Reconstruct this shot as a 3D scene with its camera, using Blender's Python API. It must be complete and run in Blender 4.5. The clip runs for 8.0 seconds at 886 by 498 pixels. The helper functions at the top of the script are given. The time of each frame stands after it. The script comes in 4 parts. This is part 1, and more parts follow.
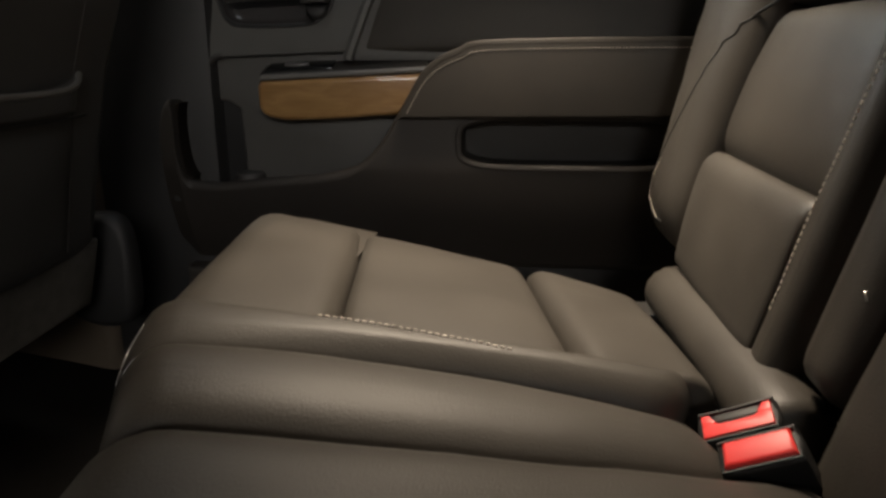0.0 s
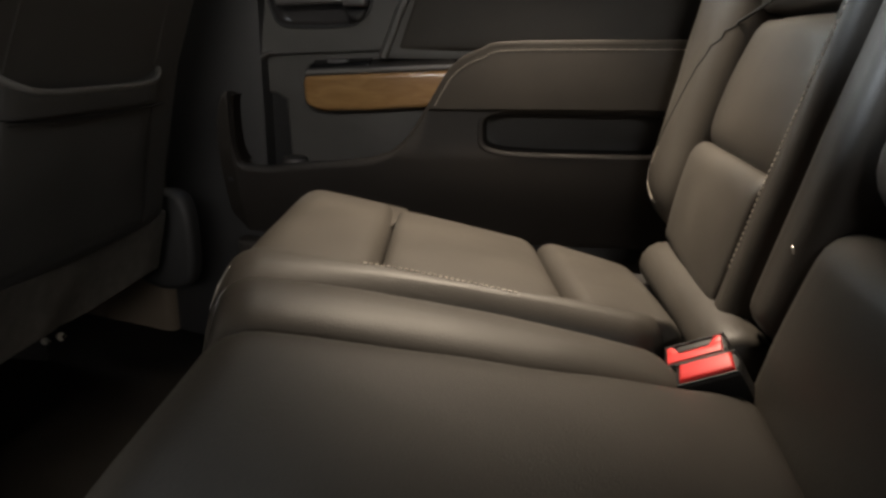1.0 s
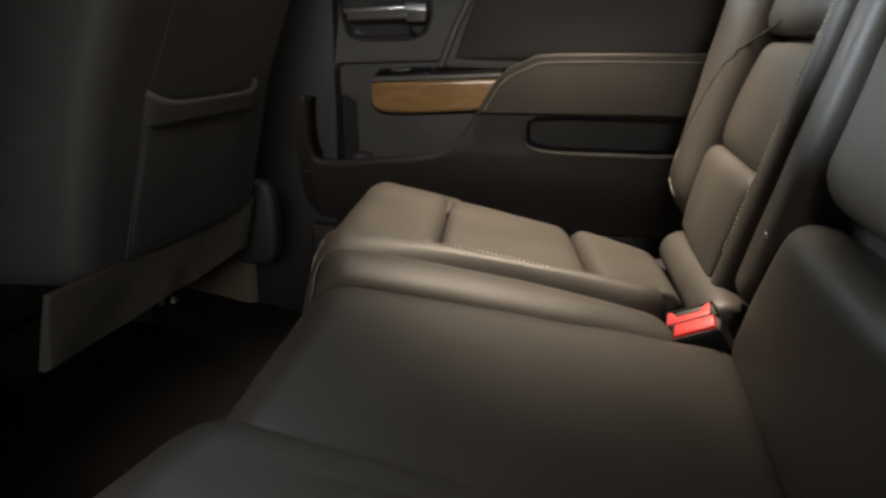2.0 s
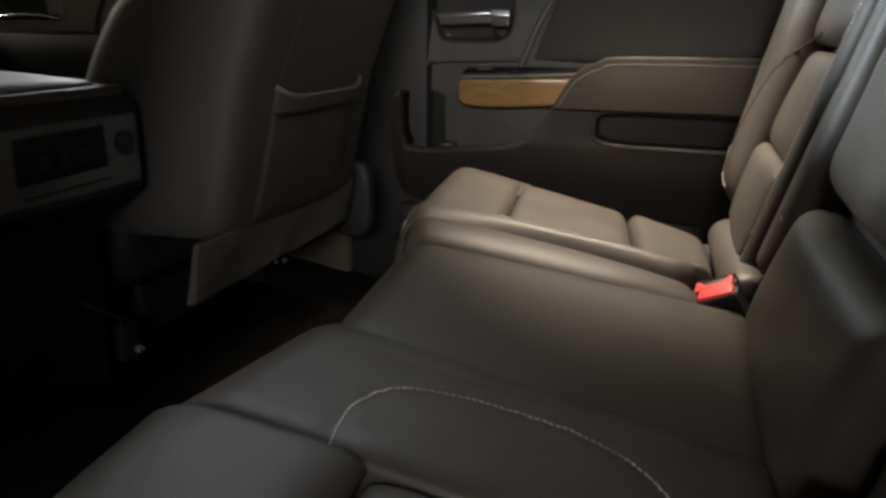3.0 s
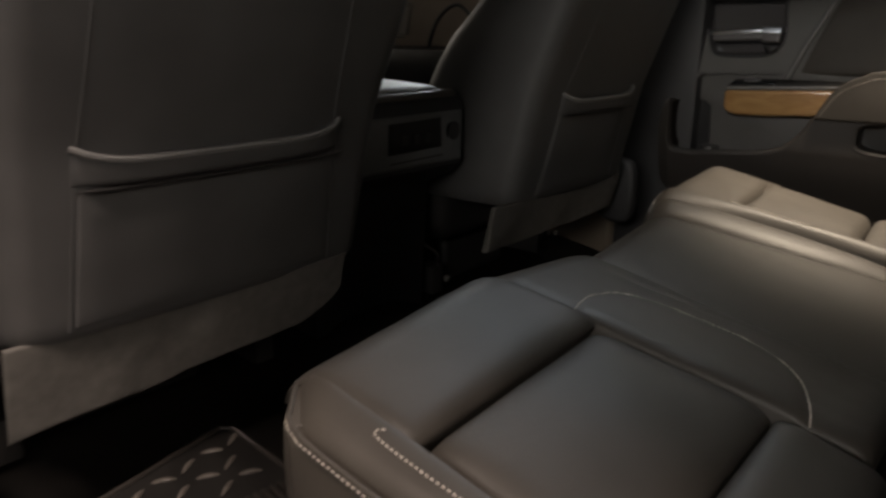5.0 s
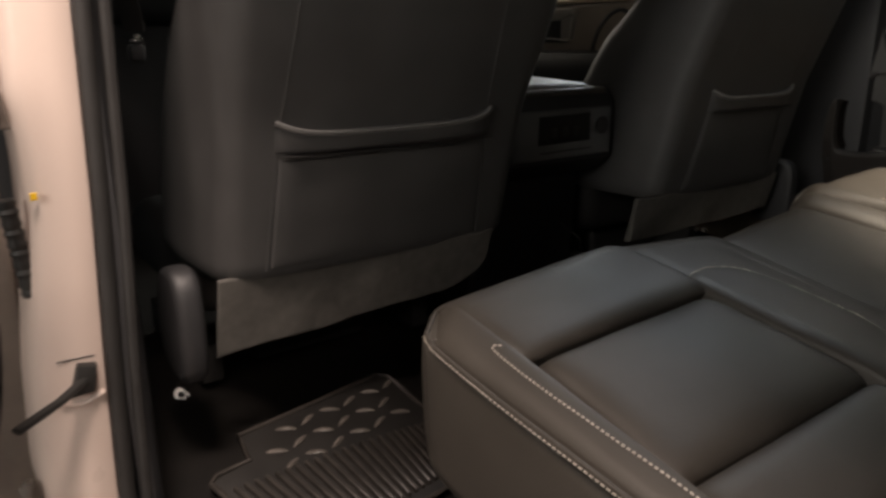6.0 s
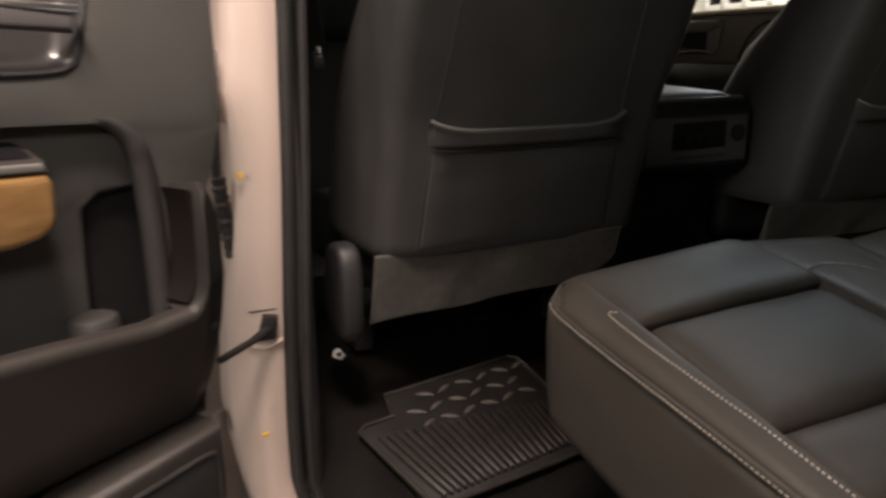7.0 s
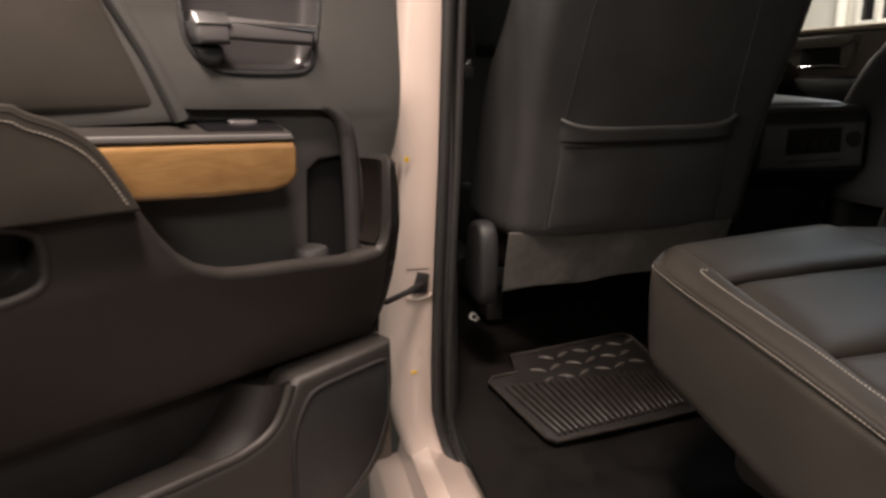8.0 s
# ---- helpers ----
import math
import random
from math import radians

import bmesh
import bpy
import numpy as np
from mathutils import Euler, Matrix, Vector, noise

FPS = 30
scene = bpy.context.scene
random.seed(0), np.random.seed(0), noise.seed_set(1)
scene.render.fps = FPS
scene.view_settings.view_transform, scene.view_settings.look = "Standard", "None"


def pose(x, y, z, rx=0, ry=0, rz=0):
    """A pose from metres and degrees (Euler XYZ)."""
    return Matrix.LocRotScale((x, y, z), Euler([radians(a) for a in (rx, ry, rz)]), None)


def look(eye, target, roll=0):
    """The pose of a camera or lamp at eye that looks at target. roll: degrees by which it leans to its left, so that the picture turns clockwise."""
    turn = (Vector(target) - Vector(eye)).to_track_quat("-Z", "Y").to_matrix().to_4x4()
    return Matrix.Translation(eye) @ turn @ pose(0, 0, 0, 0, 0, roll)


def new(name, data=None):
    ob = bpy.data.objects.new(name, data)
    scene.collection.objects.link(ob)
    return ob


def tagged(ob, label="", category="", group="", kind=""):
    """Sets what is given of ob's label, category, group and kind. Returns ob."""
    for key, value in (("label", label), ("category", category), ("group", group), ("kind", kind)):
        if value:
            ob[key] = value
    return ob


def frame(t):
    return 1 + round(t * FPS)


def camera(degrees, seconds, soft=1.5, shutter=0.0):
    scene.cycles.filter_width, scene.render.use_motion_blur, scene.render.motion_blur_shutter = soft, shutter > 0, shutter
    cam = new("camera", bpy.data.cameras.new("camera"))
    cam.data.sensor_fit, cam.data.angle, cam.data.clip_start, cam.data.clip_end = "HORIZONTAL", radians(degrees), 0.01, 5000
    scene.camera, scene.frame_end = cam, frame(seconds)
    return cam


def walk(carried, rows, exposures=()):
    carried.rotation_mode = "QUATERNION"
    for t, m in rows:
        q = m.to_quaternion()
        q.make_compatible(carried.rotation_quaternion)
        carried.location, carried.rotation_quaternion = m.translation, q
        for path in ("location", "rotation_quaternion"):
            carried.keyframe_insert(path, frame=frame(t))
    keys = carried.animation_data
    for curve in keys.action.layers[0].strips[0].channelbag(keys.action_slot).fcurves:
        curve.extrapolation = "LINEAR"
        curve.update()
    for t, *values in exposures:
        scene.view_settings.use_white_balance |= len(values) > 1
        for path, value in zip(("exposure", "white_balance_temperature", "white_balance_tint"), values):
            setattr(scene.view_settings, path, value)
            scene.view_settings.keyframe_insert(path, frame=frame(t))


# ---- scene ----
cam = camera(63.7, 8.0, soft=2.8, shutter=0.5)
PATH = [
    (0, (0.097, -0.008, 0.622), (-0.088, 1.91, 0.086), -0.1),
    (0.5, (0.102, -0.066, 0.62), (-0.106, 1.847, 0.076), 0.2),
    (1, (0.113, -0.144, 0.629), (-0.136, 1.763, 0.081), 0.4),
    (1.5, (0.12, -0.231, 0.65), (-0.181, 1.665, 0.092), 0.3),
    (3, (0.196, -0.48, 0.687), (-0.405, 1.333, 0.094), 0.9),
    (3.5, (0.237, -0.575, 0.702), (-0.516, 1.182, 0.115), 0.9),
    (4, (0.27, -0.643, 0.71), (-0.648, 1.035, 0.125), 0.9),
    (4.5, (0.308, -0.701, 0.716), (-0.769, 0.878, 0.129), 0.7),
    (6, (0.487, -0.822, 0.697), (-1.075, 0.294, 0.138), -0.4),
    (6.5, (0.542, -0.837, 0.689), (-1.135, 0.11, 0.152), -0.6),
    (7, (0.601, -0.886, 0.69), (-1.161, -0.095, 0.171), -0.7),
    (7.5, (0.712, -0.951, 0.676), (-1.128, -0.341, 0.183), -0.8),
    (8, (0.818, -0.978, 0.674), (-1.07, -0.512, 0.206), -0.6),
]
walk(cam, [(t, look(eye, target, roll)) for t, eye, target, roll in PATH],
     [(0, 0.12), (1.5, 0.42), (3.5, 0.74), (4.5, 0.46), (6.0, 0.45), (7.0, 0.27), (8.0, 0.34)])

# ---- light ----
sky = bpy.data.worlds.new("garage_air")
sky.use_nodes = True
sky.node_tree.nodes["Background"].inputs[0].default_value = (1.0, 0.86, 0.75, 1)
sky.node_tree.nodes["Background"].inputs[1].default_value = 0.055
scene.world = sky


def lamp(name, kind, place, target, power, colour, size, size_y=0.0, spot=None, blend=1.0):
    d = bpy.data.lights.new(name, kind)
    d.energy, d.color = power, colour
    if kind == "AREA":
        d.shape, d.size, d.size_y = "RECTANGLE", size, size_y or size
    else:
        d.shadow_soft_size = size
    if spot:
        d.spot_size, d.spot_blend = radians(spot), blend
    ob = new(name, d)
    ob.matrix_world = look(place, target)
    return ob


# the lit reading lamp in the roof over the far seat; the other lamps are unseen and added
lamp("dome_lamp", "SPOT", (0.12, 0.84, 1.18), (0.10, 0.72, 0.42), 82.0, (1.0, 0.83, 0.64), 0.07, spot=66)
# faint cool fill added under the roof, apart from the reading lamp
lamp("dome_lamp", "AREA", (-0.28, 0.95, 1.19), (0.05, -0.20, 0.42), 0.5, (0.88, 0.95, 1.0), 0.12, 0.07)
# unseen strips added outside the cab to light the door, jamb, bench and sill
lamp("garage_strip", "AREA", (0.74, -1.17, 3.05), (0.1, -0.9, 0.4), 150, (1.0, 0.81, 0.71), 0.9, 0.4)
lamp("garage_strip", "AREA", (3.4, -1.9, 2.5), (0.0, -1.0, 0.6), 45, (1.0, 0.88, 0.79), 1.2, 0.4)
lamp("garage_strip", "AREA", (0.9, -3.6, 1.75), (0.0, 0.4, 0.6), 42, (1.0, 0.94, 0.87), 1.6, 0.4)
lamp("garage_strip", "AREA", (-2.6, 2.4, 3.0), (-2.8, 2.9, 0.5), 160, (1.0, 0.93, 0.80), 1.6, 0.3)
lamp("garage_strip", "AREA", (-2.0, 2.8, 1.75), (0.0, -0.2, 0.45), 24, (0.84, 0.93, 1.0), 1.4, 0.6)
lamp("garage_strip", "AREA", (-4.2, 1.1, 2.3), (-1.2, 0.9, 0.7), 22, (1.0, 0.90, 0.76), 0.9, 0.3)
# added cool spots: one for the wide seat's upper back, one for its cushion
lamp("map_lamp", "SPOT", (-0.92, 0.15, 1.19), (0.38, 0.27, 0.82), 105, (0.82, 0.91, 1.0), 0.03, spot=25, blend=0.35)
lamp("map_lamp", "SPOT", (-0.30, 0.45, 1.19), (0.06, -0.30, 0.42), 6, (0.86, 0.93, 1.0), 0.05, spot=50)


# ---- materials ----
def mat(name, colour, rough=0.6, metal=0.0, vary=0.12, scale=14.0, grain=600.0, bump=0.15, coat=0.0, spec=0.5):
    m = bpy.data.materials.new(name)
    m.use_nodes = True
    nt = m.node_tree
    b = nt.nodes["Principled BSDF"]
    tc = nt.nodes.new("ShaderNodeTexCoord")
    n1 = nt.nodes.new("ShaderNodeTexNoise")
    n1.inputs["Scale"].default_value, n1.inputs["Detail"].default_value = scale, 5
    n2 = nt.nodes.new("ShaderNodeTexNoise")
    n2.inputs["Scale"].default_value, n2.inputs["Detail"].default_value = grain, 2
    ramp = nt.nodes.new("ShaderNodeValToRGB")
    lo, hi = 1 - vary, 1 + vary
    ramp.color_ramp.elements[0].position, ramp.color_ramp.elements[1].position = 0.3, 0.7
    ramp.color_ramp.elements[0].color = (*[c * lo for c in colour], 1)
    ramp.color_ramp.elements[1].color = (*[min(1, c * hi) for c in colour], 1)
    bp = nt.nodes.new("ShaderNodeBump")
    bp.inputs["Strength"].default_value, bp.inputs["Distance"].default_value = bump, 0.001
    rr = nt.nodes.new("ShaderNodeMapRange")
    rr.inputs["To Min"].default_value, rr.inputs["To Max"].default_value = max(0.02, rough - 0.07), min(1, rough + 0.07)
    k = nt.links.new
    k(tc.outputs["Object"], n1.inputs["Vector"])
    k(tc.outputs["Object"], n2.inputs["Vector"])
    k(n1.outputs["Fac"], ramp.inputs["Fac"])
    k(ramp.outputs["Color"], b.inputs["Base Color"])
    k(n1.outputs["Fac"], rr.inputs["Value"])
    k(rr.outputs["Result"], b.inputs["Roughness"])
    k(n2.outputs["Fac"], bp.inputs["Height"])
    k(bp.outputs["Normal"], b.inputs["Normal"])
    b.inputs["Metallic"].default_value = metal
    b.inputs["Specular IOR Level"].default_value = spec
    b.inputs["Coat Weight"].default_value = coat
    b.inputs["Coat Roughness"].default_value = 0.08
    return m


LEATHER = mat("black_leather", (0.043, 0.038, 0.032), 0.50, vary=0.14, scale=9, grain=650, bump=0.32, spec=0.34)
CLOTHBACK = mat("seat_back_vinyl", (0.060, 0.059, 0.058), 0.55, scale=12, grain=1200, bump=0.3)
PIPING = mat("grey_vinyl_piping", (0.16, 0.157, 0.152), 0.38, scale=12, grain=1200, bump=0.15)
SKIRT = mat("grey_felt", (0.092, 0.087, 0.079), 0.95, vary=0.12, scale=60, grain=1500, bump=0.5, spec=0.1)
PLASTIC = mat("black_grained_plastic", (0.020, 0.020, 0.021), 0.5, scale=10, grain=1400, bump=0.35)
SOFTPLASTIC = mat("dark_grey_panel", (0.040, 0.038, 0.037), 0.42, scale=8, grain=1400, bump=0.35)
RUBBER = mat("black_rubber", (0.018, 0.017, 0.016), 0.6, scale=20, grain=900, bump=0.2)
# highlights of the mat's ribs and treads are put into these lighter colours
RIBRUBBER = mat("highlit_rib_rubber", (0.026, 0.0225, 0.0195), 0.42, vary=0.35, scale=50, grain=700, bump=0.3)
TREADRUBBER = mat("highlit_tread_rubber", (0.085, 0.075, 0.066), 0.36, vary=0.3, scale=60, grain=700, bump=0.3)
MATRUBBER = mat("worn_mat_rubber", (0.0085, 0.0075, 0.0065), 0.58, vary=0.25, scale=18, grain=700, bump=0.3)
CARPET = mat("black_floor_vinyl", (0.010, 0.0086, 0.0074), 0.62, vary=0.35, scale=16, grain=900, bump=0.5, spec=0.3)
SATINCHROME = mat("satin_chrome", (0.85, 0.85, 0.86), 0.30, metal=1.0, vary=0.03, bump=0.02)
CHROME = mat("chrome", (0.75, 0.75, 0.76), 0.12, metal=1.0, vary=0.03, bump=0.02)
SILVER = mat("satin_silver_plastic", (0.16, 0.155, 0.15), 0.32, vary=0.04, bump=0.03)
STEEL = mat("zinc_steel", (0.5, 0.48, 0.45), 0.35, metal=1.0, vary=0.2)
PAINT = mat("pearl_white_paint", (0.60, 0.49, 0.43), 0.3, vary=0.02, scale=4, bump=0.02, coat=0.6)
BUCKLEBLACK = mat("black_buckle_plastic", (0.008, 0.008, 0.008), 0.45, scale=10, grain=1400, bump=0.3, spec=0.3)
RED = mat("red_button", (0.70, 0.028, 0.026), 0.45, vary=0.04, bump=0.05)
THREAD = mat("grey_thread", (0.46, 0.42, 0.365), 0.8, vary=0.15, scale=200)
# paint in the hinge gap, with the gap's shade put into the colour
GAPSHADE = mat("shaded_grey_beige_paint", (0.17, 0.145, 0.125), 0.6, vary=0.15, scale=25, bump=0.3)
YELLOW = mat("yellow_reflection", (0.9, 0.55, 0.02), 0.5, vary=0.05)
HEADLINER = mat("grey_headliner", (0.42, 0.39, 0.35), 0.95, vary=0.05, scale=30, grain=900, bump=0.4, spec=0.1)
WALLPAINT = mat("white_wall", (0.75, 0.73, 0.68), 0.8, vary=0.05, scale=2)
# unseen walls, ceiling and ground, kept dark to bounce less light
GREYWALL = mat("grey_wall", (0.12, 0.115, 0.11), 0.85, vary=0.08, scale=2)
CONCRETE = mat("concrete", (0.035, 0.033, 0.03), 0.7, vary=0.2, scale=3, grain=150, bump=0.4)
DOORBLACK = mat("black_door_plastic", (0.025, 0.0215, 0.019), 0.52, scale=8, grain=1400, bump=0.35)
UPPERTRIM = mat("dark_grey_upper_trim", (0.072, 0.070, 0.066), 0.45, scale=8, grain=1400, bump=0.3)
CUPGREY = mat("glossy_dark_grey", (0.055, 0.052, 0.052), 0.22, vary=0.05, bump=0.02)
HANDLEGREY = mat("satin_grey_plastic", (0.10, 0.095, 0.095), 0.3, vary=0.05, bump=0.03)
CONSOLEGREY = mat("dark_grey_console_plastic", (0.125, 0.130, 0.132), 0.42, scale=10, grain=1400, bump=0.3)
WALLSHADE = mat("dark_brown_wall_shade", (0.013, 0.0105, 0.009), 0.85, scale=12, grain=1200, bump=0.3, spec=0.05)
POCKETGREY = mat("dark_grey_pocket_plastic", (0.085, 0.082, 0.079), 0.5, scale=8, grain=1400, bump=0.3)
BEIGE = mat("beige_sill_vinyl", (0.50, 0.40, 0.28), 0.6, vary=0.06, scale=12, grain=1200, bump=0.2, spec=0.3)
BEZELGREY = mat("light_grey_bezel", (0.22, 0.20, 0.175), 0.5, vary=0.06, grain=1200, bump=0.15, spec=0.35)
DOORBROWN = mat("brown_grey_door_vinyl", (0.125, 0.100, 0.076), 0.62, scale=8, grain=1400, bump=0.3, spec=0.3)
# the warm light on the console lid is put into this lighter colour
LIDVINYL = mat("lit_lid_vinyl", (0.115, 0.105, 0.092), 0.5, scale=10, grain=1200, bump=0.25, spec=0.35)
GLOSSBLACK = mat("gloss_black", (0.01, 0.01, 0.011), 0.15, vary=0.05, bump=0.02)


def wood_material():
    m = mat("open_pore_wood", (0.42, 0.20, 0.075), 0.3, bump=0.08, coat=0.9)
    nt = m.node_tree
    b = nt.nodes["Principled BSDF"]
    tc = nt.nodes.new("ShaderNodeTexCoord")

    def grain(scale, turn, freq, detail, bend):
        mp = nt.nodes.new("ShaderNodeMapping")
        mp.inputs["Scale"].default_value, mp.inputs["Rotation"].default_value = scale, (0, turn, 0)
        w = nt.nodes.new("ShaderNodeTexNoise")
        w.inputs["Scale"].default_value, w.inputs["Detail"].default_value, w.inputs["Distortion"].default_value = freq, detail, bend
        nt.links.new(tc.outputs["Object"], mp.inputs["Vector"])
        nt.links.new(mp.outputs["Vector"], w.inputs["Vector"])
        return w
    broad, fine = grain((5, 14, 15), 0.45, 2.2, 6, 1.6), grain((5, 60, 120), 0.12, 5.0, 4, 0.5)
    r = nt.nodes.new("ShaderNodeValToRGB")
    r.color_ramp.elements[0].position, r.color_ramp.elements[1].position = 0.33, 0.66
    r.color_ramp.elements[0].color = (0.300, 0.165, 0.062, 1)
    r.color_ramp.elements[1].color = (0.42, 0.250, 0.102, 1)
    streak = nt.nodes.new("ShaderNodeValToRGB")
    streak.color_ramp.elements[0].position, streak.color_ramp.elements[1].position = 0.36, 0.52
    streak.color_ramp.elements[0].color, streak.color_ramp.elements[1].color = (0.62, 0.55, 0.46, 1), (1, 1, 1, 1)
    mix = nt.nodes.new("ShaderNodeMixRGB")
    mix.blend_type = "MULTIPLY"
    mix.inputs["Fac"].default_value = 0.28
    nt.links.new(broad.outputs["Fac"], r.inputs["Fac"])
    nt.links.new(fine.outputs["Fac"], streak.inputs["Fac"])
    nt.links.new(r.outputs["Color"], mix.inputs["Color1"])
    nt.links.new(streak.outputs["Color"], mix.inputs["Color2"])
    nt.links.new(mix.outputs["Color"], b.inputs["Base Color"])
    return m


def glass_material():
    m = bpy.data.materials.new("window_glass")
    m.use_nodes = True
    b = m.node_tree.nodes["Principled BSDF"]
    b.inputs["Transmission Weight"].default_value, b.inputs["Roughness"].default_value, b.inputs["IOR"].default_value = 1.0, 0.0, 1.45
    b.inputs["Base Color"].default_value = (0.85, 0.9, 0.88, 1)
    return m


WOOD, GLASS = wood_material(), glass_material()


# ---- building helpers ----
from mathutils.bvhtree import BVHTree


def finish(name, bm, material, smooth=40):
    me = bpy.data.meshes.new(name)
    bmesh.ops.recalc_face_normals(bm, faces=bm.faces)
    for f in bm.faces:
        f.smooth = True
    for e in bm.edges:
        if len(e.link_faces) == 2 and e.calc_face_angle(0) > radians(smooth):
            e.smooth = False
    bm.to_mesh(me)
    bm.free()
    me.materials.append(material)
    return me


def part(name, bm, material, parent, label="", smooth=40):
    ob = new(name, finish(name, bm, material, smooth))
    ob.parent = parent
    if label:
        tagged(ob, label)
    return ob


def thing(name, label, category, group="", kind="", m=None):
    ob = new(name)
    ob.empty_display_size = 0.05
    if m is not None:
        ob.matrix_world = m
    return tagged(ob, label, category, group, kind)


def solid(name, bm, material, label, category, kind="", group="", smooth=40):
    return tagged(new(name, finish(name, bm, material, smooth)), label, category, group, kind)


def box(x0, x1, y0, y1, z0, z1, r=0.004, seg=2, bm=None):
    bm = bm or bmesh.new()
    vs = bmesh.ops.create_cube(bm, size=1.0)["verts"]
    for v in vs:
        v.co = Vector(((x0 + x1) / 2 + v.co.x * (x1 - x0), (y0 + y1) / 2 + v.co.y * (y1 - y0), (z0 + z1) / 2 + v.co.z * (z1 - z0)))
    if r:
        es = {e for v in vs for e in v.link_edges}
        bmesh.ops.bevel(bm, geom=list(es), offset=r, segments=seg, profile=0.5, affect="EDGES")
    return bm


def prism(outline, along, a0, a1, r=0.004, seg=2, bm=None):
    """A plate: the outline (two numbers a corner) carried along axis 0, 1 or 2 from a0 to a1, its edges rounded."""
    bm = bm or bmesh.new()

    def at(p, a):
        q = list(p)
        q.insert(along, a)
        return Vector(q)
    lo, hi = [bm.verts.new(at(p, a0)) for p in outline], [bm.verts.new(at(p, a1)) for p in outline]
    n = len(outline)
    fs = [bm.faces.new(lo[::-1]), bm.faces.new(hi)]
    for i in range(n):
        fs.append(bm.faces.new((lo[i], lo[(i + 1) % n], hi[(i + 1) % n], hi[i])))
    bmesh.ops.recalc_face_normals(bm, faces=fs)
    if r:
        es = {e for f in fs[:2] for e in f.edges}
        bmesh.ops.bevel(bm, geom=list(es), offset=r, segments=seg, profile=0.5, affect="EDGES", clamp_overlap=True)
    return bm


def holed(outline, hole, y0, y1, r=0.006):
    """A plate standing along x, from y0 to its face at y1, with an opening through it."""
    bm, es = bmesh.new(), []
    for loop in (outline, hole):
        vs = [bm.verts.new((x, y1, z)) for x, z in loop]
        es += [bm.edges.new((a, b)) for a, b in zip(vs, vs[1:] + vs[:1])]
    bmesh.ops.triangle_fill(bm, use_beauty=True, edges=es)
    back = bmesh.ops.extrude_face_region(bm, geom=bm.faces[:], use_keep_orig=True)["geom"]
    for v in [q for q in back if isinstance(q, bmesh.types.BMVert)]:
        v.co.y = y0
    bmesh.ops.recalc_face_normals(bm, faces=bm.faces[:])
    rims = [e for e in bm.edges if all(abs(v.co.y - y1) < 1e-6 for v in e.verts) and any(abs(f.normal.y) < 0.5 for f in e.link_faces)]
    bmesh.ops.bevel(bm, geom=rims, offset=r, segments=3, profile=0.5, affect="EDGES", clamp_overlap=True)
    return bm


def smooth_line(pts, n=8, closed=False):
    """Points on a soft curve through pts."""
    p = [Vector(q) for q in pts]
    out, m = [], len(p)
    for i in range(m if closed else m - 1):
        a, b = p[i], p[(i + 1) % m]
        a0 = p[(i - 1) % m] if closed or i else a
        b1 = p[(i + 2) % m] if closed or i + 2 < m else b
        for k in range(n):
            t = k / n
            out.append(0.5 * ((2 * a) + (b - a0) * t + (2 * a0 - 5 * a + 4 * b - b1) * t * t + (3 * a - a0 - 3 * b + b1) * t ** 3))
    if not closed:
        out.append(p[-1])
    return out


def tube(pts, r, n=10, flat=1.0, bm=None, closed=False):
    bm = bm or bmesh.new()
    rings, s = [], None
    for i, p in enumerate(pts):
        if closed:
            d = pts[(i + 1) % len(pts)] - pts[i - 1]
        else:
            d = pts[min(i + 1, len(pts) - 1)] - pts[max(i - 1, 0)]
        d = d.normalized()
        if s is None:
            s = d.cross(Vector((0, 0, 1)))
            s = s if s.length > 1e-3 else Vector((1, 0, 0))
        s = (s - d * s.dot(d)).normalized()
        u = s.cross(d)
        rad = r(i / max(1, len(pts) - 1)) if callable(r) else r
        rings.append([bm.verts.new(p + s * rad * math.cos(2 * math.pi * k / n) + u * rad * flat * math.sin(2 * math.pi * k / n)) for k in range(n)])
    for i in range(len(rings) if closed else len(rings) - 1):
        a, b = rings[i], rings[(i + 1) % len(rings)]
        for k in range(n):
            bm.faces.new((a[k], a[(k + 1) % n], b[(k + 1) % n], b[k]))
    if not closed:
        bm.faces.new(rings[0][::-1])
        bm.faces.new(rings[-1])
    return bm


def drape(line, parts, lift=0.0004, down=False):
    """The line laid onto the nearest skin of the parts, or dropped onto their top."""
    trees = [BVHTree.FromPolygons([v.co for v in o.data.vertices], [tuple(f.vertices) for f in o.data.polygons]) for o in parts]
    out = []
    for p in line:
        p = Vector(p)
        hits = [t.ray_cast(p + Vector((0, 0, 0.05)), Vector((0, 0, -1))) for t in trees] if down else []
        hits = [h for h in hits if h[0] is not None]
        best = max(hits, key=lambda q: q[0].z) if hits else min((t.find_nearest(p) for t in trees), key=lambda q: q[3])
        out.append(best[0] + best[1] * lift)
    return out


def disc(c, axis, r, h, n=20, bev=0.002, bm=None):
    """A short round bar with rounded rims, standing on c along axis."""
    bm = bm or bmesh.new()
    vs = bmesh.ops.create_cone(bm, cap_ends=True, segments=n, radius1=r, radius2=r, depth=h)["verts"]
    q = Vector((0, 0, 1)).rotation_difference(Vector(axis).normalized())
    for v in vs:
        v.co = q @ (v.co + Vector((0, 0, h / 2))) + Vector(c)
    if bev:
        es = {e for v in vs for e in v.link_edges if any(len(f.verts) > 4 for f in e.link_faces)}
        bmesh.ops.bevel(bm, geom=list(es), offset=bev, segments=2, profile=0.5, affect="EDGES")
    return bm


